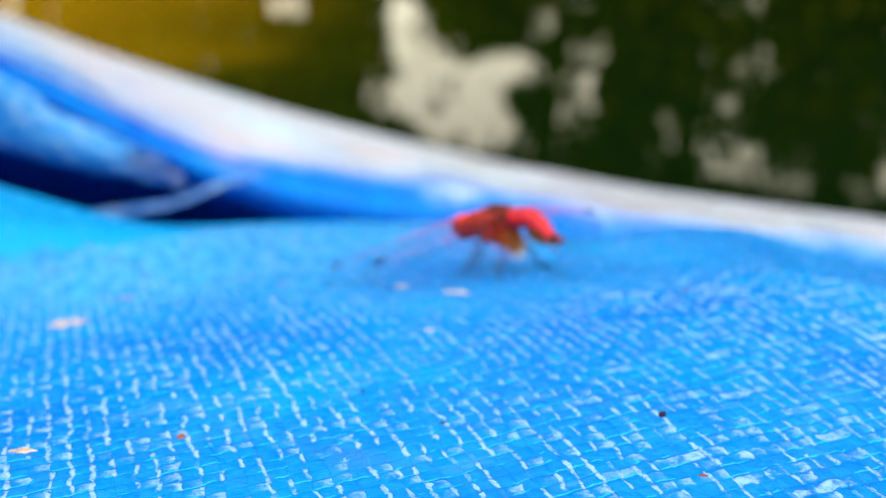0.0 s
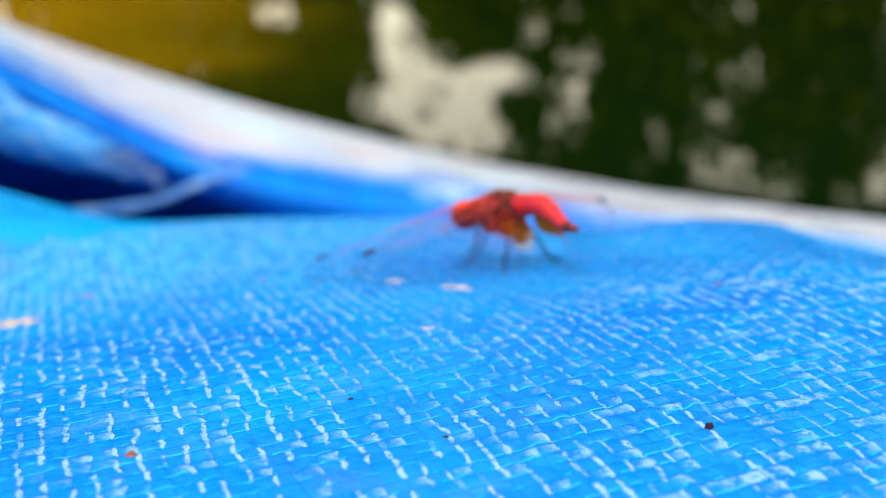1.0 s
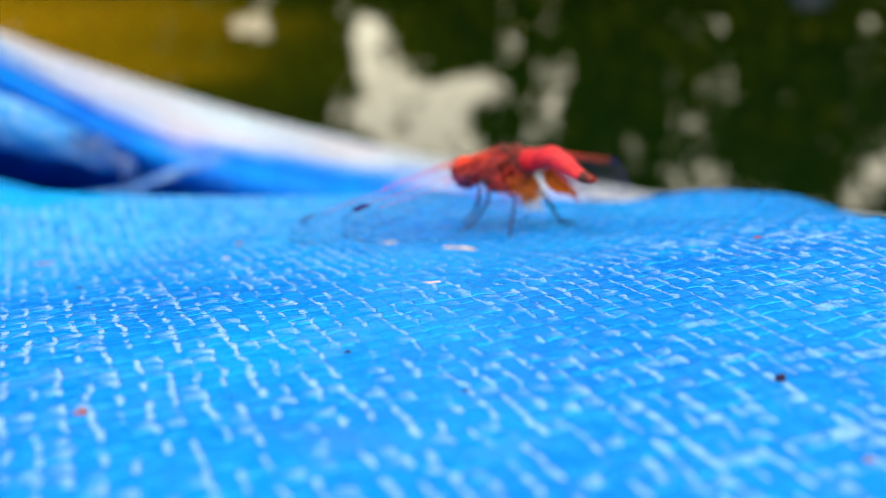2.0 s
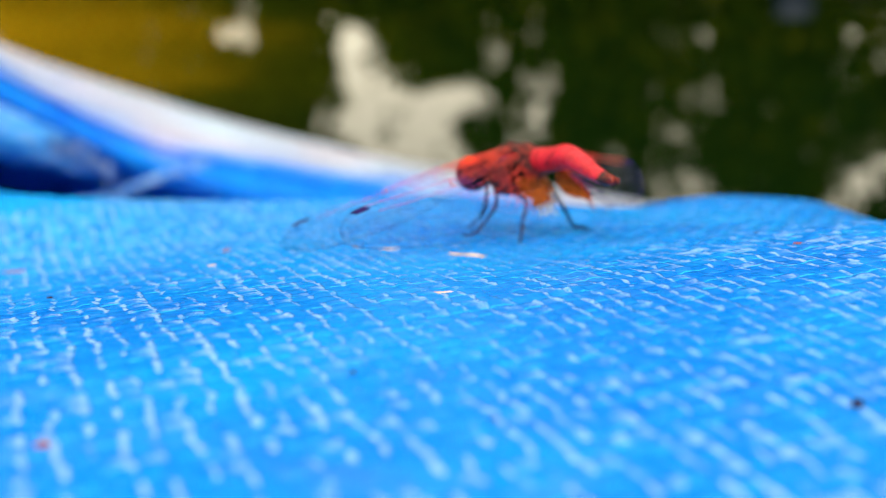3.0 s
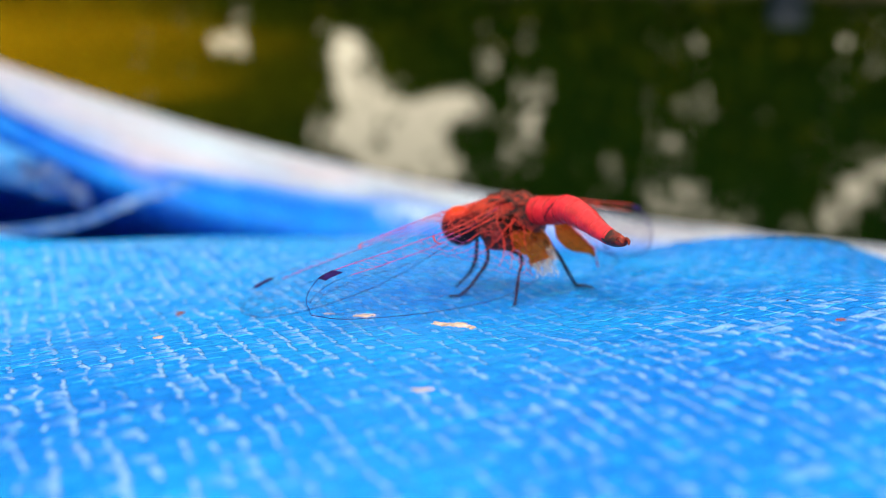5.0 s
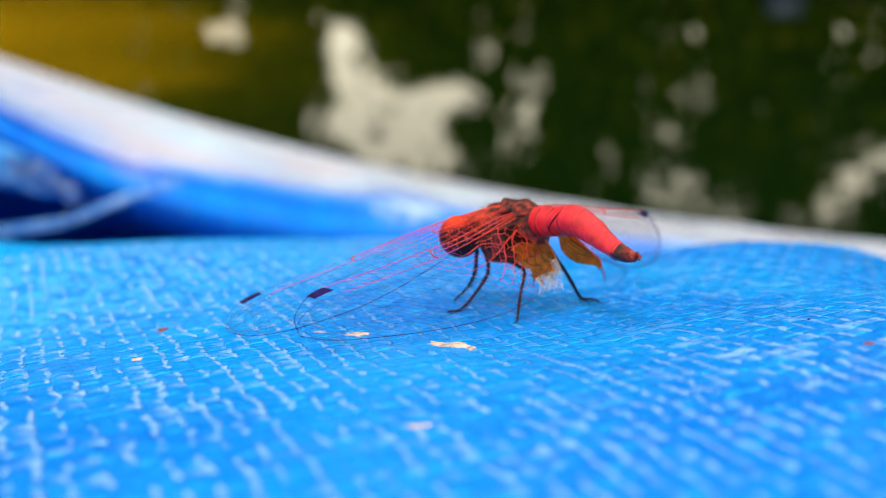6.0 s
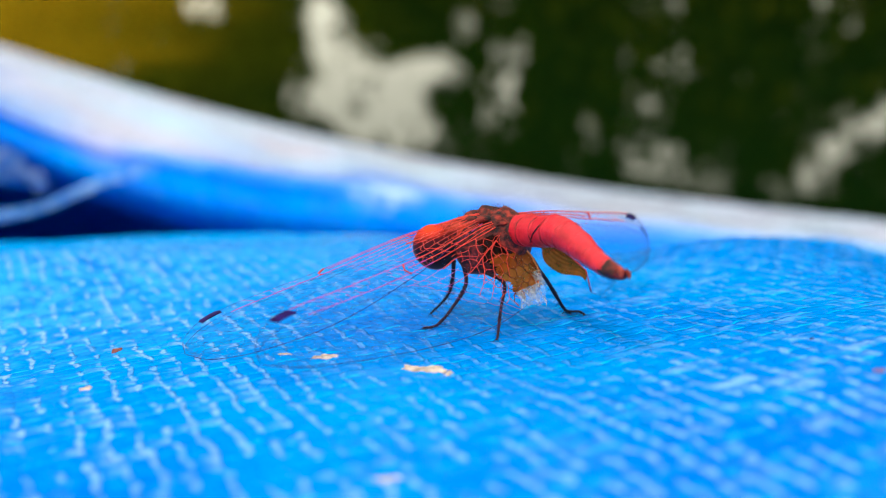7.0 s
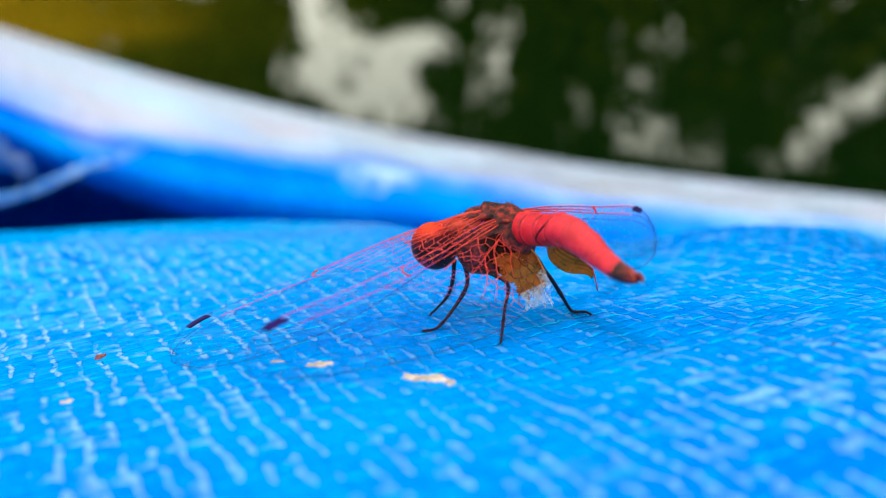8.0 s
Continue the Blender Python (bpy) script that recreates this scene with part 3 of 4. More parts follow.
                rows[-1].append(bm.verts.new((x + wide * a * torn, 0.4135 + 0.0018 * crush + 0.03 * (a * a + b * b) * 0.1, z + tall * b * torn - 0.45 * wide * a)))
        for a, b in zip(rows, rows[1:]):
            for j in range(n):
                if math.hypot(2 * (rows.index(a) / n - 0.5), 2 * (j / n - 0.5)) < 1.0:
                    bm.faces.new((a[j], b[j], b[j + 1], a[j + 1]))
        bmesh.ops.solidify(bm, geom=bm.faces[:], thickness=0.0003)
        part("hem_crumple", bm, HEM_TUFT, t, "crumpled pale tuft of the hem")
    return t


build_tarp()


# ---- pond, bank and trees ----
def build_pond():
    xs = np.array([-80, -30, -12, -6, -3, 0, 3, 6, 12, 30, 80.0])
    ys = np.array([-80, -30, -10, -3, 0, 3, 6, 9.4])
    me = grid_mesh("water", xs, ys, np.zeros((len(ys), len(xs))))
    me.materials.append(WATER)
    tagged(new("water", me), "still dark green pond water mirroring trees and sky", "water", kind="structure")
    xs = np.linspace(-120, 120, 121)
    ys = np.concatenate([np.linspace(8.3, 12, 20), np.linspace(13, 200, 40)])
    X, Y = np.meshgrid(xs, ys)
    Z = np.clip((Y - 8.8) * 0.25, -0.15, 0.35) + 0.04 * np.sin(X * 1.7) * np.cos(Y * 2.1)
    me = grid_mesh("ground", xs, ys, Z)
    me.materials.append(BANK)
    tagged(new("ground", me), "dark earth bank across the pond under the trees", "ground", kind="structure")


build_pond()

# Openings in the foliage through which the sky shows: x, z, half width, half height.
WIDE_GAPS = [
    (-0.26, 0.55, 0.15, 0.18), (-0.19, 0.78, 0.22, 0.17), (-0.02, 1.20, 0.36, 0.42), (-0.22, 1.12, 0.16, 0.24), (0.36, 1.02, 0.20, 0.20),
    (0.62, 0.90, 0.17, 0.13), (0.36, 1.44, 0.27, 0.25), (-1.12, 0.20, 0.08, 0.13), (-1.20, 0.47, 0.13, 0.10), (0.16, 1.00, 0.24, 0.18),
    (-0.38, 1.16, 0.13, 0.20), (0.08, 0.90, 0.14, 0.11),
    (3.80, 1.60, 0.19, 0.14), (4.02, 1.42, 0.23, 0.12), (4.22, 1.27, 0.17, 0.13), (3.60, 1.84, 0.16, 0.14),
]
THIN_GAPS = [
    (-1.43, 0.23, 0.09, 0.16), (-0.50, 1.13, 0.13, 0.18), (1.19, 0.78, 0.11, 0.13), (1.12, 1.07, 0.11, 0.28), (2.45, 0.87, 0.11, 0.11), (1.81, 1.40, 0.12, 0.22),
    (2.00, 1.60, 0.16, 0.13), (2.62, 1.62, 0.14, 0.16), (3.10, 1.86, 0.16, 0.12), (4.02, 1.70, 0.16, 0.12),
    (-3.29, 0.45, 0.16, 0.11), (3.30, 1.90, 0.16, 0.12),
]
LOW_GAPS = [(2.36, 1.68, 0.19, 0.17), (2.80, 1.84, 0.26, 0.15), (1.86, 1.48, 0.11, 0.16), (2.55, 1.80, 0.16, 0.12)]
FAINT_GAPS = [
    (-0.62, 0.95, 0.10, 0.18), (0.79, 0.57, 0.10, 0.11), (-1.29, 0.82, 0.10, 0.10), (-2.41, 0.19, 0.11, 0.07), (1.34, 0.15, 0.09, 0.06), (2.36, 0.66, 0.08, 0.14),
    (2.36, 1.15, 0.12, 0.15), (2.91, 1.03, 0.10, 0.10), (2.90, 1.26, 0.09, 0.09), (2.89, 1.55, 0.10, 0.12), (4.06, 0.73, 0.08, 0.09),
    (1.40, 1.50, 0.14, 0.20), (3.30, 1.30, 0.14, 0.12), (0.95, 1.30, 0.10, 0.20),
]


def leaf_share(x, z):
    """How much of the full foliage stands at a place of the tree line."""
    ragged = 1.0 + 0.5 * noise.noise(Vector((x * 4, z * 4, 1.3))) + 0.8 * noise.noise(Vector((x * 12, z * 12, 4.1))) + 0.5 * noise.noise(Vector((x * 26, z * 26, 9.1)))
    share = 0.86 + 0.14 * min(1.0, max(0.0, 0.5 + 1.6 * noise.noise(Vector((x * 1.7, z * 1.7, 7.7)))))
    for gaps, thin in ((WIDE_GAPS, 0.012), (THIN_GAPS, 0.30), (LOW_GAPS, 0.20), (FAINT_GAPS, 0.54)):
        for cx, cz, rx, rz in gaps:
            q = (((x - cx) / rx) ** 2 + ((z - cz) / rz) ** 2) / max(ragged, 0.2)
            if q < 1.5:
                share = min(share, thin + (1 - thin) * min(1.0, max(0.0, (q - 0.75) / 0.75)) ** 2)
    return share


def tree(x0, trunk_x, width, height, seed):
    rnd = random.Random(seed)
    t = thing("tree", (x0, 9.3, 0.05), "broadleaf tree with dense dark green foliage on the far bank", "tree", "trees along the far bank")
    bm = bmesh.new()
    foot = trunk_x - x0
    path = [Vector((foot + 0.04 * math.sin(k + seed), 0.2 + 0.02 * k, height * 0.8 * k / 8)) for k in range(9)]
    loft(bm, path, [0.12 * (1 - 0.09 * k) for k in range(9)], 9, rough=0.3, seed=seed)
    for k in range(6):
        a = path[4 + k % 4]
        far = Vector((rnd.uniform(-0.45, 0.45) * width, rnd.uniform(-0.1, 0.4), rnd.uniform(0.3, 1.0)))
        loft(bm, glide([a, a + far * 0.5 + Vector((0, 0, 0.1)), a + far], 6), [0.05, 0.045, 0.04, 0.03, 0.02, 0.01], 6)
    part("trunk", bm, BARK, t)
    verts, faces = [], []

    def leaf(x, y, z, s):
        c = Vector((x - x0, y - 9.3, z - 0.05))
        turn = Euler((rnd.uniform(-0.9, 0.9), rnd.uniform(-3.1, 3.1), rnd.uniform(-0.9, 0.9))).to_matrix()
        i = len(verts)
        for q in ((0, 0, -s), (s * 0.5, 0.01, -0.1 * s), (0, 0.015, s), (-s * 0.5, 0.01, -0.1 * s)):
            verts.append(c + turn @ Vector(q))
        faces.append((i, i + 1, i + 2, i + 3))

    low = 2.4
    near = abs(x0) < 5.5
    for _ in range(int(width * low * (1500 if near else 300))):
        x, z = x0 + rnd.uniform(-0.58, 0.58) * width, rnd.uniform(-0.03, low)
        if rnd.random() < leaf_share(x, z):
            leaf(x, 9.0 + rnd.uniform(-0.12, 0.40), z, rnd.uniform(0.045, 0.085) if near else rnd.uniform(0.1, 0.18))
    for _ in range(int(width * (height - low) * 210)):
        x, z = x0 + rnd.uniform(-0.62, 0.62) * width, rnd.uniform(low - 0.1, height)
        if z < height * (0.78 + 0.3 * noise.noise(Vector((x * 0.8, 3.1, 0)))) - 0.5 * abs(x - x0) ** 2 / width:
            leaf(x, 9.0 + rnd.uniform(-0.3, 0.7), z, rnd.uniform(0.10, 0.19))
    me = bpy.data.meshes.new("crown")
    me.from_pydata(verts, [], faces)
    me.materials.append(LEAF)
    ob = new("crown", me)
    ob.parent = t


for k, (x0, trunk_x, width, height) in enumerate([
        (-9.6, -9.6, 3.2, 6.4), (-7.0, -7.0, 2.8, 6.9), (-4.9, -5.0, 2.4, 6.2), (-3.2, -3.3, 2.2, 6.8), (-1.7, -1.8, 2.0, 6.3), (-0.4, -0.85, 1.9, 6.7),
        (0.9, 1.45, 1.9, 6.2), (2.3, 2.02, 1.9, 6.9), (3.7, 3.25, 2.0, 6.4), (5.2, 4.7, 2.2, 6.6), (7.2, 7.1, 2.8, 6.3), (9.8, 9.8, 3.2, 6.8)]):
    tree(x0, trunk_x, width, height, k + 3)


def blue_drum():
    d = thing("plastic_drum", (2.95, 8.75, -0.16), "blue plastic drum standing at the water's edge", "drum")
    bm = bmesh.new()
    path = [Vector((0, 0, z)) for z in (0.0, 0.02, 0.10, 0.11, 0.13, 0.14, 0.26, 0.27, 0.29, 0.30, 0.38, 0.40)]
    loft(bm, path, [0.12, 0.14, 0.14, 0.15, 0.15, 0.14, 0.14, 0.15, 0.15, 0.14, 0.14, 0.12], 24, up=Vector((0, 1, 0)))
    part("body", bm, BLUE_DRUM, d)


blue_drum()


# ---- the dragonfly ----
FLY = Vector((0.0090, 0.1870, 0.4960))
fly = thing("dragonfly", FLY, "red dragonfly with clear red-veined wings perched on blue tarpaulin", "dragonfly")


def rel(p):
    return Vector(p) - FLY


def tarp_z(x, y):
    return float(sheet(np.array(x), np.array(y)))


def tube(bm, pts, r0, r1, sides=4):
    n = len(pts)
    loft(bm, pts, [r0 + (r1 - r0) * k / (n - 1) for k in range(n)], sides)


class Wing:
    """A wing between its leading and trailing edge (mm along and across), laid on a plane at its base."""

    def __init__(self, base, along, across, lead, trail, camber=0.0004):
        self.base, self.u = Vector(base), Vector(along).normalized()
        v = Vector(across)
        self.v = (v - self.u * v.dot(self.u)).normalized()
        self.n = self.u.cross(self.v)
        rough = [glide([(*p, 0) for p in e], 241) for e in (lead, trail)]
        run = [0.0]
        for i in range(240):
            run.append(run[-1] + sum((e[i + 1] - e[i]).length for e in rough))
        self.run = [r / run[-1] for r in run]
        even = np.linspace(0, 1, 121)
        self.lead, self.trail = ([Vector(p) for p in zip(*(np.interp(even, self.run, [q[c] for q in e]) for c in range(3)))] for e in rough)
        self.camber, self.table = camber, []

    def s_of(self, station):
        """Where along the wing the edges' given station lies."""
        return self.run[int(station * 30)]

    def at(self, s, q, lift=0.0):
        s = min(max(s, 0.0), 1.0) * 120
        i = min(int(s), 119)
        a = self.lead[i].lerp(self.lead[i + 1], s - i)
        b = self.trail[i].lerp(self.trail[i + 1], s - i)
        p = a.lerp(b, q) * 0.001
        fold = 0.00009 * math.sin(q * 40) * (1 - q) + self.camber * math.sin(q * math.pi) * (0.3 + 0.7 * math.sin(s / 120 * math.pi))
        return rel(self.base + self.u * p.x + self.v * p.y + self.n * (fold + lift))

    def mm(self, s, q):
        i = min(int(min(max(s, 0.0), 1.0) * 120), 120)
        p = self.lead[i].lerp(self.trail[i], q)
        return p.x, p.y

    def at_mm(self, u, v, lift=0.0):
        return rel(self.base + self.u * u * 0.001 + self.v * v * 0.001 + self.n * lift)

    def on(self, u, v, lift=0.0):
        """The place on the bent film over a point given in mm along and across."""
        if not self.table:
            self.table = [(*self.mm(i / 80, k / 16), i / 80, k / 16) for i in range(81) for k in range(17)]
        _, _, s, q = min(self.table, key=lambda r: (r[0] - u) ** 2 + (r[1] - v) ** 2)
        bend = (self.at(s, q) - self.at_mm(*self.mm(s, q))).dot(self.n)
        return self.at_mm(u, v, bend + lift)

    def inside(self, u, v):
        ring, hit = self.lead[::3] + self.trail[::-3], False
        for a, b in zip(ring, ring[1:] + ring[:1]):
            if (a.y > v) != (b.y > v) and u < a.x + (v - a.y) / (b.y - a.y) * (b.x - a.x):
                hit = not hit
        return hit

    def film(self, name, mat, parent, s0=0.0, s1=1.0, q0=0.0, q1=1.0, lift=0.0, keep=None, ns=70, nq=14, label=""):
        bm = bmesh.new()
        g = [[bm.verts.new(self.at(s0 + (s1 - s0) * i / ns, q0 + (q1 - q0) * k / nq, lift)) for k in range(nq + 1)] for i in range(ns + 1)]
        for i in range(ns):
            for k in range(nq):
                if keep and not keep(s0 + (s1 - s0) * (i + 0.5) / ns, q0 + (q1 - q0) * (k + 0.5) / nq):
                    continue
                bm.faces.new((g[i][k], g[i + 1][k], g[i + 1][k + 1], g[i][k + 1]))
        return part(name, bm, mat, parent, label)


def cell_net(size, keep, seed, jitter=0.22):
    """Edges of a loose honeycomb of wing cells, as pairs of points in mm."""
    rnd = random.Random(seed)
    spots, out = {}, []

    def spot(a, b):
        key = (round(a * 20), round(b * 20))
        if key not in spots:
            spots[key] = (a + size * jitter * rnd.uniform(-1, 1), b + size * jitter * rnd.uniform(-1, 1))
        return spots[key]

    h, r = size * 0.866, size * 0.577
    for j in range(-4, 22):
        for i in range(-8, 46):
            cx, cy = (i + 0.5 * (j % 2)) * size, j * h
            ring = [(cx + r * math.sin(math.pi / 3 * k), cy + r * math.cos(math.pi / 3 * k)) for k in range(4)]
            for a, b in zip(ring, ring[1:]):
                m = (0.5 * (a[0] + b[0]), 0.5 * (a[1] + b[1]))
                if keep(*m):
                    out.append((spot(*a), spot(*b)))
    return out


def vein_net(w, seed, red_to, nodus, stigma, lower_to=0.42, thin=1.0, bare=0.0, costa=1.0):
    """Meshes of the red and the dark veins of one wing."""
    rnd = random.Random(seed)
    red, pink, dark = bmesh.new(), bmesh.new(), bmesh.new()

    def tube(bm, pts, r0, r1, sides=4):
        loft(bm, pts, [thin * (r0 + (r1 - r0) * k / (len(pts) - 1)) for k in range(len(pts))], sides)

    def draw(track, r0, r1, cut, warm):
        pts = [(s, q) for s, q in track]
        near = min(cut, 0.26)
        a = [w.at(s, q) for s, q in pts if s <= near]
        c = [w.at(s, q) for s, q in pts if near - 0.015 <= s <= cut]
        b = [w.at(s, q) for s, q in pts if s >= cut - 0.02]
        if len(a) > 1:
            tube(warm, a, r0, (r0 + r1) / 2)
        if len(c) > 1:
            tube(pink, c, (r0 + r1) / 2, 0.9 * (r0 + r1) / 2)
        if len(b) > 1:
            tube(dark, b, 0.000044 if r1 > 0.00003 else 0.000015, r1 if r1 < 0.00003 else 0.000042)

    rows = [0.0, 0.065, 0.125, 0.22, 0.32, 0.43, 0.54, 0.65, 0.76, 0.87, 1.0]

    def q_of(k, s):
        wave = 0.018 * math.sin(s * 9 + k * 1.7) + 0.012 * math.sin(s * 31 + k) + 0.010 * (-1) ** int(s * 70) * (s > 0.45)
        if k < 3:
            wave *= 0.15
        if k == len(rows) - 1:
            wave = 0
        return rows[k] + wave

    steps = [i / 70 for i in range(71)]
    for k in range(len(rows)):
        end = nodus if k == 1 else 1.0
        track = [(s, q_of(k, s)) for s in steps if s <= end]
        if k == 0:
            draw(track, 0.00006, 0.000045 if costa == 1 else 0.000026, nodus if costa < 1 else red_to, red)
        elif k == 2:
            draw([p for p in track if p[0] < 0.95], 0.000065, 0.00003, red_to, red)
        elif k == 1:
            draw(track, 0.00006, 0.00005, 1.0 if red_to > 0.4 else red_to, red)
        elif k == len(rows) - 1:
            draw(track, 0.00005, 0.00004, 0.05, pink)
        else:
            track = [p for p in track if bare < p[0] < (0.95 if k in (3, 5, 8) else 0.46)]
            draw(track, 0.000042 if k < 6 else 0.000036, 0.000014, lower_to + 0.15 * rnd.random() - 0.03 * k, red)
    # small polygon cells on the outer wing
    cells = cell_net(0.80, lambda x, y: 11.0 + 1.2 * math.sin(y * 2) < x < 29.3 and 1.5 < y < 7.8, seed)
    for a, b in cells:
        tube(dark, [w.at(a[0] / 30, min(1.0, a[1] / 8)), w.at(b[0] / 30, min(1.0, b[1] / 8))], 0.0000125, 0.0000115, 3)
    # cross veins
    for k in range(len(rows) - 1):
        s = 0.05 + 0.03 * rnd.random()
        while s < 0.985:
            if not (k == 1 and stigma[0] - 0.01 < s < stigma[1]) and not (k > 1 and s < bare) and not (k > 2 and s > 0.40):
                ds = rnd.uniform(-0.012, 0.012)
                a, b = w.at(s, q_of(k, s)), w.at(s + ds, q_of(k + 1, min(1, s + ds)))
                m = w.at(s + ds / 2 + rnd.uniform(-0.008, 0.008), 0.5 * (q_of(k, s) + q_of(k + 1, s)))
                warm = s < (lower_to if k > 1 else red_to * 0.9)
                r = (0.000042 if s < 0.24 else 0.000024) if warm else 0.000013
                tube((red if s < 0.27 else pink) if warm else dark, [a, m, b], r, r * 0.8, 3)
            near = 0.036 if s < 0.3 else 0.034 if s < 0.45 else 0.024
            s += near * rnd.uniform(0.75, 1.3) * (1.0 if k > 2 else 1.25)
    # nodus
    tube(red, [w.at(nodus - 0.012, 0.0), w.at(nodus + 0.012, 0.07), w.at(nodus + 0.018, 0.135)], 0.00011, 0.00008, 5)
    # arculus and triangle near the base
    if bare:
        return red, pink, dark
    tube(red, [w.at(0.10, 0.06), w.at(0.13, 0.30), w.at(0.20, 0.42)], 0.00006, 0.00005, 5)
    tube(red, [w.at(0.13, 0.30), w.at(0.24, 0.28), w.at(0.20, 0.42)], 0.000055, 0.00005, 5)
    tube(red, [w.at(0.20, 0.42), w.at(0.21, 0.62), w.at(0.17, 0.80)], 0.00005, 0.00004, 5)
    return red, pink, dark


FORE_LEAD = [(0, 0), (4, -0.7), (9, -1.0), (16.7, -0.5), (22.8, -0.4), (26.8, -0.2), (29.0, 0.6), (30.3, 2.3), (30.3, 4.2)]
FORE_TRAIL = [(0.8, 1.6), (4.4, 3.3), (7.2, 4.9), (9.8, 5.9), (13.3, 7.1), (17.8, 7.9), (23.8, 7.6), (28.0, 6.3), (30.25, 4.3)]
HIND_LEAD = [(0, 0), (3, -0.3), (7.9, 0.0), (12.6, 0.0), (19.6, -0.25), (24.2, -0.45), (26.4, -0.15), (28.1, 1.0), (28.4, 2.6)]
HIND_TRAIL = [(-0.2, 2.0), (-1.3, 4.2), (-1.3, 6.7), (1.6, 8.3), (6.6, 8.7), (12.5, 7.9), (19.0, 6.3), (25.3, 4.3), (28.35, 2.7)]


def build_wing(name, label, base, along, across, lead, trail, seed, stretch=1.0, fade=1.0, amber=None, umber=None, thin=1.0, warm=1.0, bare=0.0, costa=1.0, rosy=True):
    w = Wing(base, along, across, [(u * stretch, v * fade) for u, v in lead], [(u * stretch, v * fade) for u, v in trail])
    root = w.film(name, FILM, fly, label=label)
    stigma = (w.s_of(5.0), w.s_of(5.8))
    red, pink, dark = vein_net(w, seed, stigma[0] * warm, w.s_of(3.0), stigma, 0.42 * warm, thin=thin, bare=bare, costa=costa)
    part("vein_net", red, VEIN_RED, root, "red main veins")
    part("vein_net", pink, VEIN_PINK if rosy else VEIN_RED, root, "rose fine veins" if rosy else "red fine veins")
    part("vein_net", dark, VEIN_DARK, root, "dark fine veins and wing margin")
    bm = bmesh.new()
    cells = [[w.at(s, q) for q in (-0.010, 0.025, 0.062)] for s in np.linspace(stigma[0], stigma[1], 7)]
    for side in (0.00007, -0.00007):
        g = [[bm.verts.new(p + w.n * side) for p in row] for row in cells]
        for i in range(6):
            for k in range(2):
                bm.faces.new((g[i][k], g[i + 1][k], g[i + 1][k + 1], g[i][k + 1]))
    part("pterostigma", bm, STIGMA, root, "dark oblong wing spot")
    if amber:
        w.film("basal_patch", UMBER, root, lift=-0.00009, keep=lambda s, q: umber(*w.mm(s, q)), ns=240, nq=70, label="dark brown patch at the wing base") if umber else None
        w.film("basal_patch", AMBER, root, lift=-0.00006, keep=lambda s, q: amber(*w.mm(s, q)), ns=240, nq=70, label="amber brown patch at the wing base")
    return w, root


build_wing("forewing", "clear forewing with red veins, swept forward and down", (0.0085, 0.189, 0.506), (-0.940, -0.108, -0.323), (0.228, -0.903, -0.235), FORE_LEAD, FORE_TRAIL, 11, 1.015, 1.04, thin=0.85, costa=0.5)
hind, hind_root = build_wing("hindwing", "clear hindwing with red veins and a torn amber base", (0.0100, 0.188, 0.5055), (-0.784, -0.602, -0.151), (0.417, -0.331, -0.846), HIND_LEAD, HIND_TRAIL, 12, 1.02, thin=0.9, bare=0.25,
           amber=lambda u, v: v > 3.0 + 0.25 * math.sin(u * 2) and u < 3.6 - 0.42 * max(0.0, v - 3.5) + 0.25 * math.sin(v * 3) and v < 7.5 + 0.4 * math.sin(u * 5),
           umber=lambda u, v: v > 0.9 and u < 3.8 + 0.3 * math.sin(v * 3) and v < 4.1 + 0.6 * math.sin(u * 2.7))


def base_veins():
    """The open net of strong veins at the base of the near hindwing."""
    star, node, fork = (1.95, 1.59), (4.24, 2.46), (3.94, 0.63)
    strong = [[(1.25, 0.45), fork, (6.4, 0.75), (8.6, 0.95)], [fork, (4.3, 1.42), node], [(8.8, 1.9), (6.55, 1.54), node], [star, node, (6.0, 3.2), (8.4, 3.6)], [(0.61, 0.98), star],
              [star, (2.9, 2.2), (3.3, 3.02), (4.0, 4.6), (5.4, 6.4)], [star, (1.31, 3.07), (1.87, 3.78), (2.4, 5.4)], [node, (5.2, 4.4), (6.6, 5.6)]]
    bm = bmesh.new()
    for line in strong:
        tube(bm, [hind.on(u, v, 0.00004) for u, v, _ in glide([(*q, 0) for q in line], 4 * len(line))], 0.000060, 0.000022, 5)
    part("vein_net", bm, VEIN_RED, hind_root, "strong orange red veins at the wing base")
    bm = bmesh.new()
    tube(bm, [hind.on(u, v, 0.00004) for u, v, _ in glide([(0.5, 0.9, 0), (-0.1, 2.0, 0), (-1.2, 4.2, 0), (-1.2, 6.0, 0), (-0.4, 7.3, 0)], 20)], 0.00009, 0.00006, 5)
    part("margin", bm, VEIN_PALE, hind_root, "pale orange inner margin of the wing")
    warm, brown = bmesh.new(), bmesh.new()
    for a, b in cell_net(0.98, lambda u, v: hind.inside(u, v) and v > 1.1 and u + 0.62 * v < 8.2 and v < 7.4 + 0.2 * u, 31, 0.24):
        red_one = a[1] + b[1] < 7.4 or a[0] + b[0] > 5.6
        tube(warm if red_one else brown, [hind.on(*a, 0.00003), hind.on(*b, 0.00003)], *((0.000030, 0.000028) if red_one else (0.000042, 0.000040)), 4)
    part("vein_net", warm, VEIN_RED, hind_root, "red net of cells at the wing base")
    part("vein_net", brown, VEIN_BROWN, hind_root, "brown net of cells over the amber patch")


base_veins()
build_wing("forewing", "clear far forewing with a dark wing spot", (0.0118, 0.1900, 0.5055), (0.0149, 0.0160, -0.0049), (0.0062, -0.0050, -0.0140), [(u, 0.35 * v if v < 0 else v) for u, v in FORE_LEAD], FORE_TRAIL, 13, 0.81, 0.86, thin=1.35, warm=1.0, rosy=False)
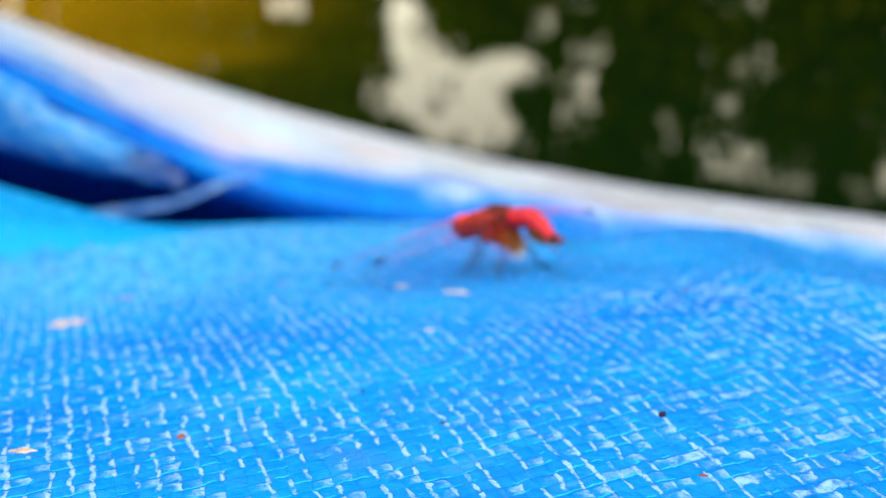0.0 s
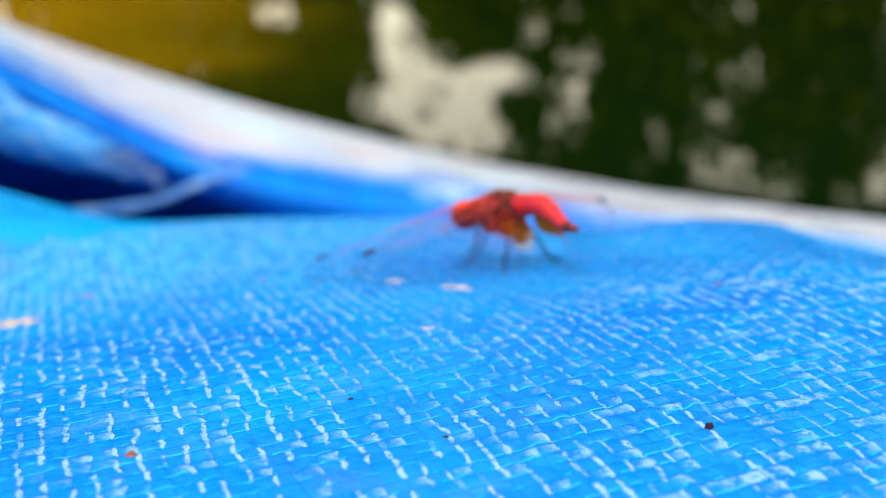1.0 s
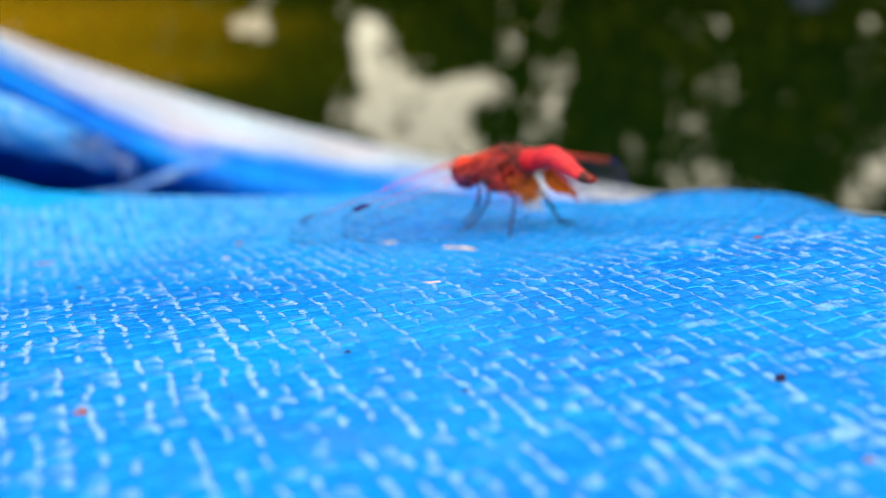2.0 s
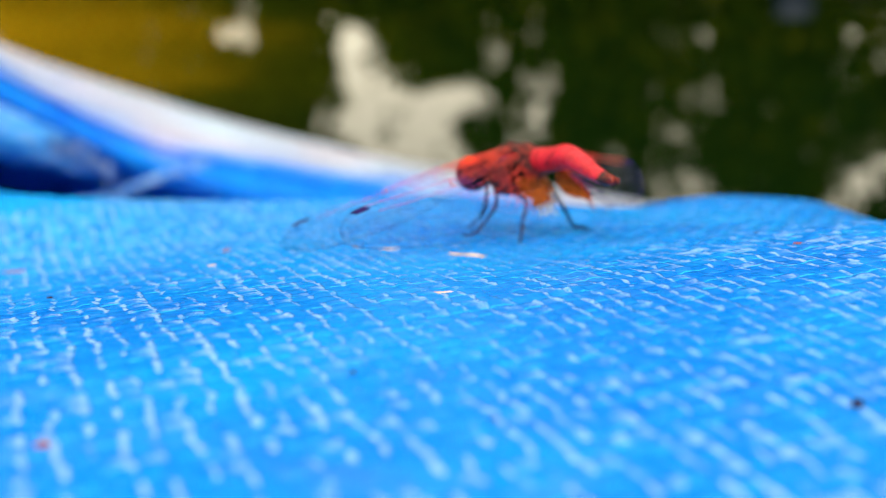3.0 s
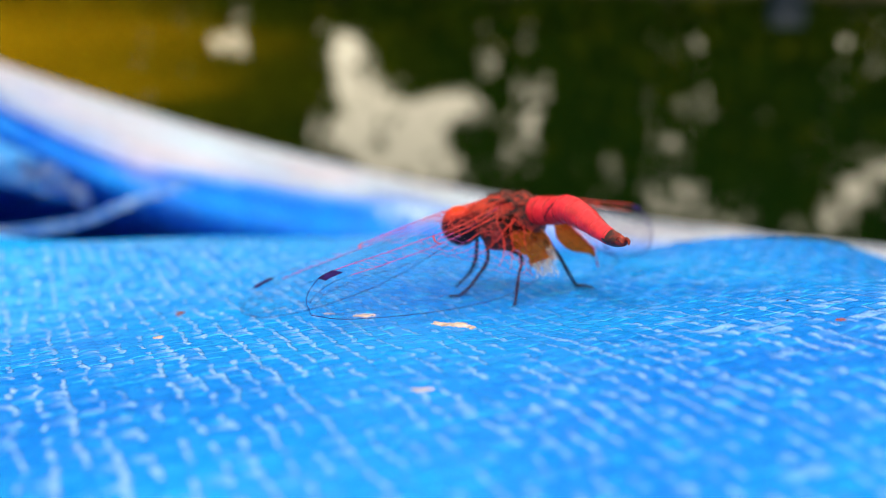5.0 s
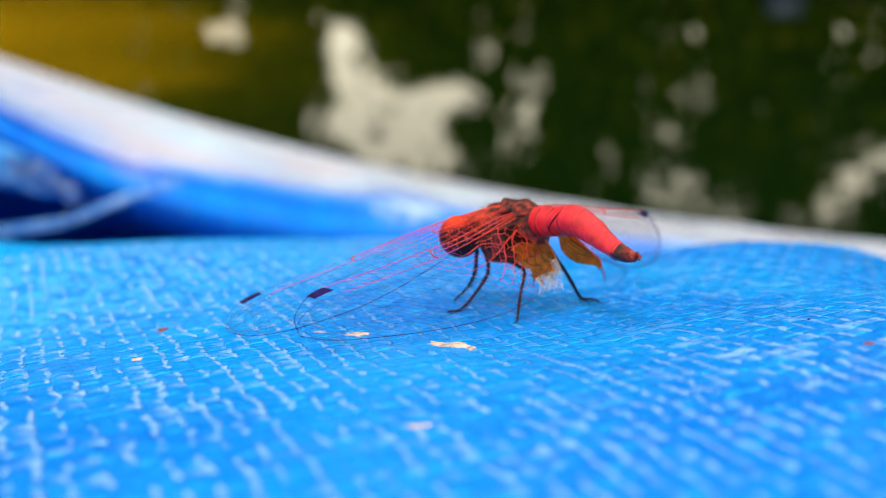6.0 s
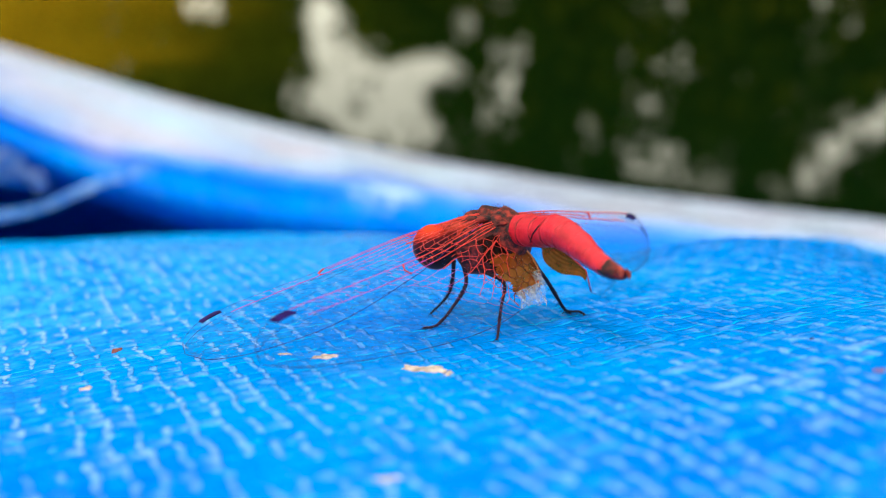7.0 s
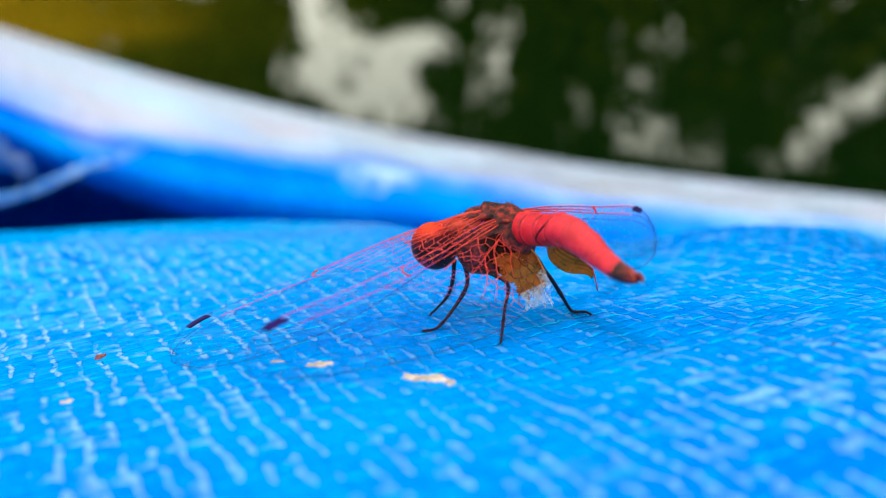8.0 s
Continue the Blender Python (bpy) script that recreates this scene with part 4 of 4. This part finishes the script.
FAR_LEAD = [(0.6, 0), (1.7, -0.74), (3.0, -0.85), (4.6, -0.95), (6.4, -1.1), (8.3, -1.26), (9.6, -1.3), (11, -1.2), (11.8, -0.98)]
FAR_TRAIL = [(0.6, 0.1), (1.4, 0.37), (3.0, 1.34), (5.4, 1.45), (7.7, 0.54), (9.3, 0.88), (10.25, 1.25), (11.5, 0.77), (11.8, -0.97)]


def far_fold(u):
    return float(np.interp(u, [0, 2.5, 7.8, 10.2], [-0.72, -0.71, -0.24, 1.2]))


far_wing, far_root = build_wing("hindwing", "far hindwing with an amber base, pressed down", (0.0130, 0.1868, 0.5040), (0.0080, 0.0042, -0.0066), (-0.0040, 0.0010, -0.0075), FAR_LEAD, FAR_TRAIL, 14, thin=0.4,
           amber=lambda u, v: v > far_fold(u) and u < 8.2 + 0.3 * math.sin(v * 4))
bm = bmesh.new()
tube(bm, [far_wing.at_mm(u, far_fold(u), 0.0001) for u in np.linspace(2.2, 10.2, 14)], 0.00010, 0.00006, 6)
part("fold_vein", bm, VEIN_RED, far_root, "red vein along the fold")
bm = bmesh.new()
for a, b in cell_net(0.7, lambda u, v: far_wing.inside(u, v) and v > far_fold(u) and u < 8.0, 37):
    tube(bm, [far_wing.on(*a, 0.00003), far_wing.on(*b, 0.00003)], 0.000032, 0.000028, 3)
part("vein_net", bm, VEIN_BROWN, far_root, "brown net of cells over the amber base")


def torn_edge():
    """Crumpled, torn film hanging at the base of the hindwing."""
    bm = bmesh.new()
    rnd = random.Random(5)
    for u0, u1, v0, v1, off in ((-0.6, 1.0, 6.9, 9.4, 0.0003), (0.9, 2.7, 6.8, 8.7, 0.0006), (-1.2, -0.2, 5.8, 7.8, 0.0001)):
        n = 10
        rows = []
        for k in range(5):
            rows.append([])
            for i in range(n + 1):
                reach = 0.55 + 0.45 * abs(math.sin(i * 1.9 + u0)) * rnd.uniform(0.6, 1.0)
                rows[-1].append(bm.verts.new(hind.at_mm(u0 + (u1 - u0) * i / n + 0.12 * rnd.uniform(-1, 1), v0 + (v1 - v0) * k / 4 * reach, off + 0.0004 * math.sin(i * 1.3 + k) + rnd.uniform(-0.00025, 0.00025))))
        for a, b in zip(rows, rows[1:]):
            for i in range(n):
                bm.faces.new((a[i], a[i + 1], b[i + 1], b[i]))
    part("torn_film", bm, TORN, hind_root, "whitish torn film", smooth=False)


torn_edge()


def build_body():
    # thorax: two fused bulges with a dark underside
    ax = [(0.0122, 0.1878, 0.5048), (0.0108, 0.1886, 0.5040), (0.0088, 0.1894, 0.5032), (0.0068, 0.1902, 0.5028), (0.0056, 0.1906, 0.5026)]
    path = [rel(p) for p in glide(ax, 14)]
    rad = [0.0012, 0.0018, 0.0021, 0.0023, 0.0025, 0.0026, 0.00265, 0.0026, 0.0025, 0.0024, 0.0022, 0.0018, 0.0013, 0.0008]
    bm = bmesh.new()
    loft(bm, [p - Vector((0, 0, 0.00035)) for p in path], [1.06 * r for r in rad], 36, 1.17, rough=0.24, seed=2)
    thorax = part("thorax", bm, THORAX, fly, "dark red hairy thorax")
    bm = bmesh.new()
    rnd = random.Random(8)
    for _ in range(520):
        i = rnd.randrange(2, 12)
        a = rnd.uniform(-0.3, math.pi + 0.3)
        way = (path[i + 1] - path[i - 1]).normalized()
        side = way.cross(Vector((0, 0, 1))).normalized()
        top = side.cross(way)
        out = side * math.cos(a) + top * math.sin(a)
        p = path[i] + side * math.cos(a) * rad[i] * 0.97 + top * math.sin(a) * rad[i] * 1.06
        q = p + (out + Vector((rnd.uniform(-.5, .5), rnd.uniform(-.5, .5), rnd.uniform(-.2, .5)))) * rnd.uniform(0.00025, 0.0006)
        tube(bm, [p, p.lerp(q, 0.5) + Vector((0, 0, 0.00004)), q], 0.000010, 0.000005, 3)
    part("hair", bm, DARK_CHITIN, thorax, "short dark bristles")
    # wing joints along the back
    for p in ((0.0074, 0.1885, 0.5053), (0.0085, 0.1880, 0.5055), (0.0094, 0.1884, 0.5057), (0.0102, 0.1874, 0.5052), (0.0105, 0.1904, 0.5053), (0.0116, 0.1886, 0.5051)):
        bm = bmesh.new()
        loft(bm, [rel(p) + Vector((dx, 0, dz)) for dx, dz in ((-0.0011, -0.0003), (-0.0005, 0.0001), (0.0003, 0.0001), (0.001, -0.0002))], [0.0003, 0.00048, 0.00045, 0.0002], 10, 0.7, rough=0.3, seed=p[0] * 900)
        part("wing_joint", bm, THORAX, thorax)
    # head with two large eyes
    bm = bmesh.new()
    loft(bm, [rel(p) for p in ((0.0064, 0.1903, 0.5026), (0.0054, 0.1906, 0.5024), (0.0042, 0.1909, 0.5017), (0.0032, 0.1911, 0.5010), (0.0026, 0.1912, 0.5006))], [0.0008, 0.0015, 0.0017, 0.0014, 0.0006], 16, 1.0, rough=0.08)
    head = part("head", bm, DARK_CHITIN, fly, "dark red face")
    for c, r in (((0.00370, 0.1893, 0.50240), 0.00200), ((0.0050, 0.1924, 0.5019), 0.0017)):
        bm = bmesh.new()
        bmesh.ops.create_uvsphere(bm, u_segments=36, v_segments=24, radius=r, matrix=Matrix.Translation(rel(c)) @ Matrix.Rotation(radians(-20), 4, "Z") @ Matrix.Rotation(radians(-24), 4, "Y") @ Matrix.Diagonal((1.08, 0.98, 1.12, 1)))
        part("eye", bm, EYE, head, "large compound eye, orange red above and dark below")
    bm = bmesh.new()
    loft(bm, [rel(p) for p in ((0.0040, 0.1896, 0.5036), (0.0050, 0.1894, 0.5040), (0.0062, 0.1892, 0.5043), (0.0074, 0.1890, 0.5048), (0.0084, 0.1888, 0.5050))], [0.0005, 0.0011, 0.0013, 0.0012, 0.0005], 18, 0.8, rough=0.18, seed=5)
    part("pronotum", bm, PRONOTUM, head, "orange red plate behind the eyes")
    # abdomen: overlapping segments, the first three seen from the side, then bent towards the tip
    fine = [rel(p) for p in glide([(0.0112, 0.1884, 0.5043), (0.01285, 0.1852, 0.50507), (0.01399, 0.1822, 0.5060), (0.01455, 0.1806, 0.5063), (0.01545, 0.1778, 0.5062), (0.01645, 0.1743, 0.50585), (0.01727, 0.1722, 0.50567), (0.0180, 0.1706, 0.50575)], 400)]
    run = np.concatenate([[0], np.cumsum([(b - a).length for a, b in zip(fine, fine[1:])])])
    mid = [Vector([np.interp(d, run, [p[c] for p in fine]) for c in range(3)]) for d in np.linspace(0, run[-1], 57)]
    width = np.interp(np.linspace(0, 1, 57), [0, 0.10, 0.34, 0.38, 0.48, 0.6, 0.74, 0.87, 0.95, 1.0], [0.0013, 0.00148, 0.00142, 0.00150, 0.00152, 0.00134, 0.00106, 0.00086, 0.00072, 0.00040])
    for k in range(8):
        i0, i1 = k * 7, min(k * 7 + 8, 56)
        path = mid[i0:i1 + 1]
        flat = 0.98 if k < 3 else 0.88
        r = [float(width[i0 + j]) * (1.03 - 0.004 * j + (0.03 if j >= 6 and k > 2 else 0)) for j in range(len(path))]
        r[0] *= 0.95 if k != 3 else 1.05
        bm = bmesh.new()
        loft(bm, path, r, 28, flat, rough=0.05, seed=k * 3.1)
        for v in bm.verts:
            # a low keel along the back
            q = min(path, key=lambda p: (p - v.co).length)
            up = (v.co - q).z / max(1e-6, (v.co - q).length)
            if up > 0.86:
                v.co.z += 0.00016 * (up - 0.86) / 0.14
        part("abdomen_segment", bm, ABDOMEN if k < 7 else ABDOMEN_TIP, fly, "" if k < 7 else "brownish red last segment")
        if k:
            bm = bmesh.new()
            j = mid[i0]
            way = (mid[min(i0 + 1, 56)] - mid[i0 - 1]).normalized()
            loft(bm, [j - way * 0.00005, j + way * 0.00005], [float(width[i0]) * (1.032 if k != 3 else 1.09)] * 2, 28, flat * 1.01)
            part("segment_joint", bm, JOINT, fly)
    # black mark low on the flank before the tip
    bm = bmesh.new()
    way = (mid[52] - mid[48]).normalized()
    side = way.cross(Vector((0, 0, 1))).normalized()
    spots = [mid[i] + (side * 0.78 * (-1 if side.x > 0 else 1) - Vector((0, 0, 0.12))) * float(width[i]) for i in (47, 49, 51, 53)]
    loft(bm, spots, [0.00008, 0.00028, 0.00030, 0.00010], 12, 1.0, rough=0.3, seed=6)
    part("tail_mark", bm, DARK_CHITIN, fly, "black mark before the tip")
    # dark ridge low on the flank of the first segments
    bm = bmesh.new()
    low = []
    for i in range(4, 20, 2):
        way = (mid[i + 1] - mid[i - 1]).normalized()
        side = way.cross(Vector((0, 0, 1))).normalized()
        low.append(mid[i] + (side * 0.62 - Vector((0, 0, 0.62))) * float(width[i]) * 0.96)
    tube(bm, low, 0.00012, 0.00022, 7)
    part("flank_ridge", bm, DARK_CHITIN, fly, "dark ridge along the flank")
    for i0, i1, up in ((14, 20, 0.05),):
        bm = bmesh.new()
        line = []
        for i in range(i0, i1 + 1):
            way = (mid[i + 1] - mid[i - 1]).normalized()
            side = way.cross(Vector((0, 0, 1))).normalized()
            a = radians(-40 + 70 * (i - i0) / (i1 - i0)) + up
            line.append(mid[i] + (side * math.cos(a) + Vector((0, 0, 0.98 * math.sin(a)))) * float(width[i]) * 1.03)
        tube(bm, line, 0.00005, 0.00009, 6)
        part("flank_stripe", bm, DARK_CHITIN, fly, "dark slanting line on the flank")
    for dx in (-0.0004, 0.0004):
        bm = bmesh.new()
        tube(bm, [mid[-2] + Vector((dx, 0, 0.0003)), mid[-1] + Vector((dx, -0.0003, 0.0002)), mid[-1] + Vector((dx * 0.7, -0.0007, 0.0))], 0.00022, 0.0001, 8)
        part("tail_clasper", bm, ABDOMEN_TIP, fly)


build_body()


def leg(name, joints, mat, seed):
    """Femur, tibia and foot with spines; the last joint rests on the sheet."""
    pts = [Vector(p) for p in joints]
    tip = pts[-1]
    tip.z = tarp_z(tip.x, tip.y) + 0.00025
    pts = [p - FLY for p in pts]
    rnd = random.Random(seed)
    path = glide(pts, 31)
    n = len(path)
    thick = [0.00024 * (1 - 0.60 * (i / (n - 1)) ** 0.8) + 0.00003 * (i in (10, 11, 20, 21)) for i in range(n)]
    owner = fly
    for piece, i0, i1 in ((name, 0, 11), ("shin", 10, 21), ("foot", 20, 31)):
        bm = bmesh.new()
        loft(bm, path[i0:i1], thick[i0:i1], 10)
        for i in range(max(i0, 7), min(i1, n - 2)):
            for side in (-1, 1):
                q = path[i] + Vector((side * 0.00040, rnd.uniform(-0.0003, 0.0003), rnd.uniform(-0.0006, -0.0001)))
                tube(bm, [path[i], path[i].lerp(q, 0.6), q], 0.00004, 0.000015, 3)
        if piece == "foot":
            for side in (-1, 1):
                end = path[-1] + Vector((side * 0.00025, -0.0003, -0.0001))
                tube(bm, [path[-1], path[-1].lerp(end, 0.5) + Vector((0, 0, 0.00005)), end], 0.00005, 0.00002, 4)
        made = part(piece, bm, mat, owner)
        owner = made if owner is fly else owner


leg("leg", [(0.0056, 0.1898, 0.5008), (0.0055, 0.1904, 0.4984), (0.0050, 0.1910, 0.4966), (0.0034, 0.1910, 0.4945)], LEG, 1)
leg("leg", [(0.0064, 0.1890, 0.5010), (0.0067, 0.1886, 0.4988), (0.0053, 0.1875, 0.49675), (0.0038, 0.1868, 0.4953), (0.0024, 0.1862, 0.4950)], LEG_RED, 2)
leg("leg", [(0.0073, 0.1885, 0.5005), (0.0090, 0.1865, 0.5004), (0.0101, 0.1855, 0.4998), (0.00965, 0.1842, 0.4979), (0.0092, 0.1826, 0.4956), (0.0090, 0.1820, 0.4950)], LEG_RED, 3)
leg("leg", [(0.0110, 0.1890, 0.5030), (0.01376, 0.1876, 0.50035), (0.0152, 0.1879, 0.4982), (0.0163, 0.1885, 0.4963), (0.0169, 0.1890, 0.49565), (0.0180, 0.1893, 0.4955), (0.0186, 0.1889, 0.4953)], LEG, 4)


# ---- crumbs and flakes on the sheet ----
def flake(name, x, y, size, mat, label, category, seed, tall=0.25, stretch=1.6):
    rnd = random.Random(seed)
    z = tarp_z(x, y)
    t = thing(name, (x, y, z), label, category)
    bm = bmesh.new()
    n = 30
    rim, top = [], []
    for k in range(n):
        a = 2 * math.pi * k / n
        r = size * (0.72 + 0.55 * noise.noise(Vector((math.cos(a) * 1.6, math.sin(a) * 1.6, seed * 1.7))) + 0.30 * rnd.random())
        dx, dy = r * stretch * math.cos(a), r * math.sin(a)
        g = tarp_z(x + dx, y + dy) - z
        rim.append(bm.verts.new((dx, dy, g + 0.00002)))
        top.append(bm.verts.new((dx * 0.75, dy * 0.75, g * 0.75 + size * tall * rnd.uniform(0.5, 1.1) + 0.00012)))
    cap = bm.verts.new((0, 0, size * tall + 0.00014))
    for k in range(n):
        j = (k + 1) % n
        bm.faces.new((rim[k], rim[j], top[j], top[k]))
        bm.faces.new((top[k], top[j], cap))
    part("crust", bm, mat, t, smooth=False)


flake("mud_flake", 0.0004, 0.1740, 0.0010, FLAKE, "pale ochre flake of dried mud on the blue sheet", "mud flake", 1, 0.08, 1.4)
flake("mud_flake", 0.0022, 0.1735, 0.0013, FLAKE, "pale ochre flake of dried mud on the blue sheet", "mud flake", 22, 0.08, 1.6)
flake("mud_flake", -0.0069, 0.1785, 0.0009, FLAKE, "small ochre flake of dried mud on the sheet", "mud flake", 2, 0.12, 1.9)
flake("mud_flake", -0.0105, 0.1800, 0.0005, FLAKE, "small ochre flake of dried mud on the sheet", "mud flake", 3, 0.12, 1.9)
flake("mud_flake", 0.0042, 0.1724, 0.0009, FLAKE, "pale ochre flake of dried mud on the blue sheet", "mud flake", 21, 0.1, 1.3)
flake("crumb", -0.0272, 0.1885, 0.0005, RED_SPECK, "tiny red-brown crumb on the blue sheet", "crumb", 4, 0.6, 1.2)
flake("crumb", 0.0340, 0.1698, 0.00016, SPECK, "tiny dark crumb on the blue sheet", "crumb", 5, 0.6, 1.2)
flake("crumb", 0.0234, 0.1137, 0.00040, SPECK, "dark purple crumb on the blue sheet", "crumb", 6, 1.1, 1.4)
flake("crumb", -0.0001, 0.1129, 0.0003, SPECK, "tiny dark crumb on the blue sheet", "crumb", 7, 0.6, 1.2)
flake("crumb", -0.0091, 0.1228, 0.00025, SPECK, "tiny dark crumb on the blue sheet", "crumb", 8, 0.6, 1.2)
flake("crumb", 0.0121, 0.1360, 0.0002, SPECK, "tiny dark crumb on the blue sheet", "crumb", 9, 0.6, 1.2)
flake("crumb", 0.0347, 0.1586, 0.00033, RED_SPECK, "tiny orange crumb on the blue sheet", "crumb", 10, 0.4, 1.6)
flake("mud_flake", -0.0275, 0.1111, 0.0007, RED_SPECK, "small orange flake on the blue sheet", "mud flake", 11, 0.15, 1.0)
flake("mud_flake", -0.0022, 0.1463, 0.00042, FLAKE, "thin ochre streak of dried mud on the sheet", "mud flake", 12, 0.08, 5.0)
flake("mud_flake", -0.0600, 0.1738, 0.0034, FLAKE, "ochre smear of dried mud on the blue sheet", "mud flake", 13, 0.04, 1.1)
flake("mud_flake", -0.0550, 0.1930, 0.0011, RED_SPECK, "thin reddish smear on the blue sheet", "mud flake", 14, 0.05, 2.2)
flake("mud_flake", -0.0431, 0.1083, 0.0009, FLAKE, "small ochre flake of dried mud on the sheet", "mud flake", 15, 0.08, 1.7)
flake("mud_flake", -0.0269, 0.1746, 0.0005, FLAKE, "small pale flake of dried mud on the sheet", "mud flake", 16, 0.15, 1.8)
flake("crumb", 0.0249, 0.1004, 0.00032, RED_SPECK, "tiny orange crumb on the blue sheet", "crumb", 17, 0.4, 1.5)
flake("crumb", -0.0412, 0.1603, 0.0003, SPECK, "tiny dark crumb on the blue sheet", "crumb", 18, 0.4, 1.3)


def motions():
    """The insect holds still on its perch for the whole time."""
    walk(fly, [(0.0, pose(*FLY)), (8.0, pose(*FLY))])


motions()
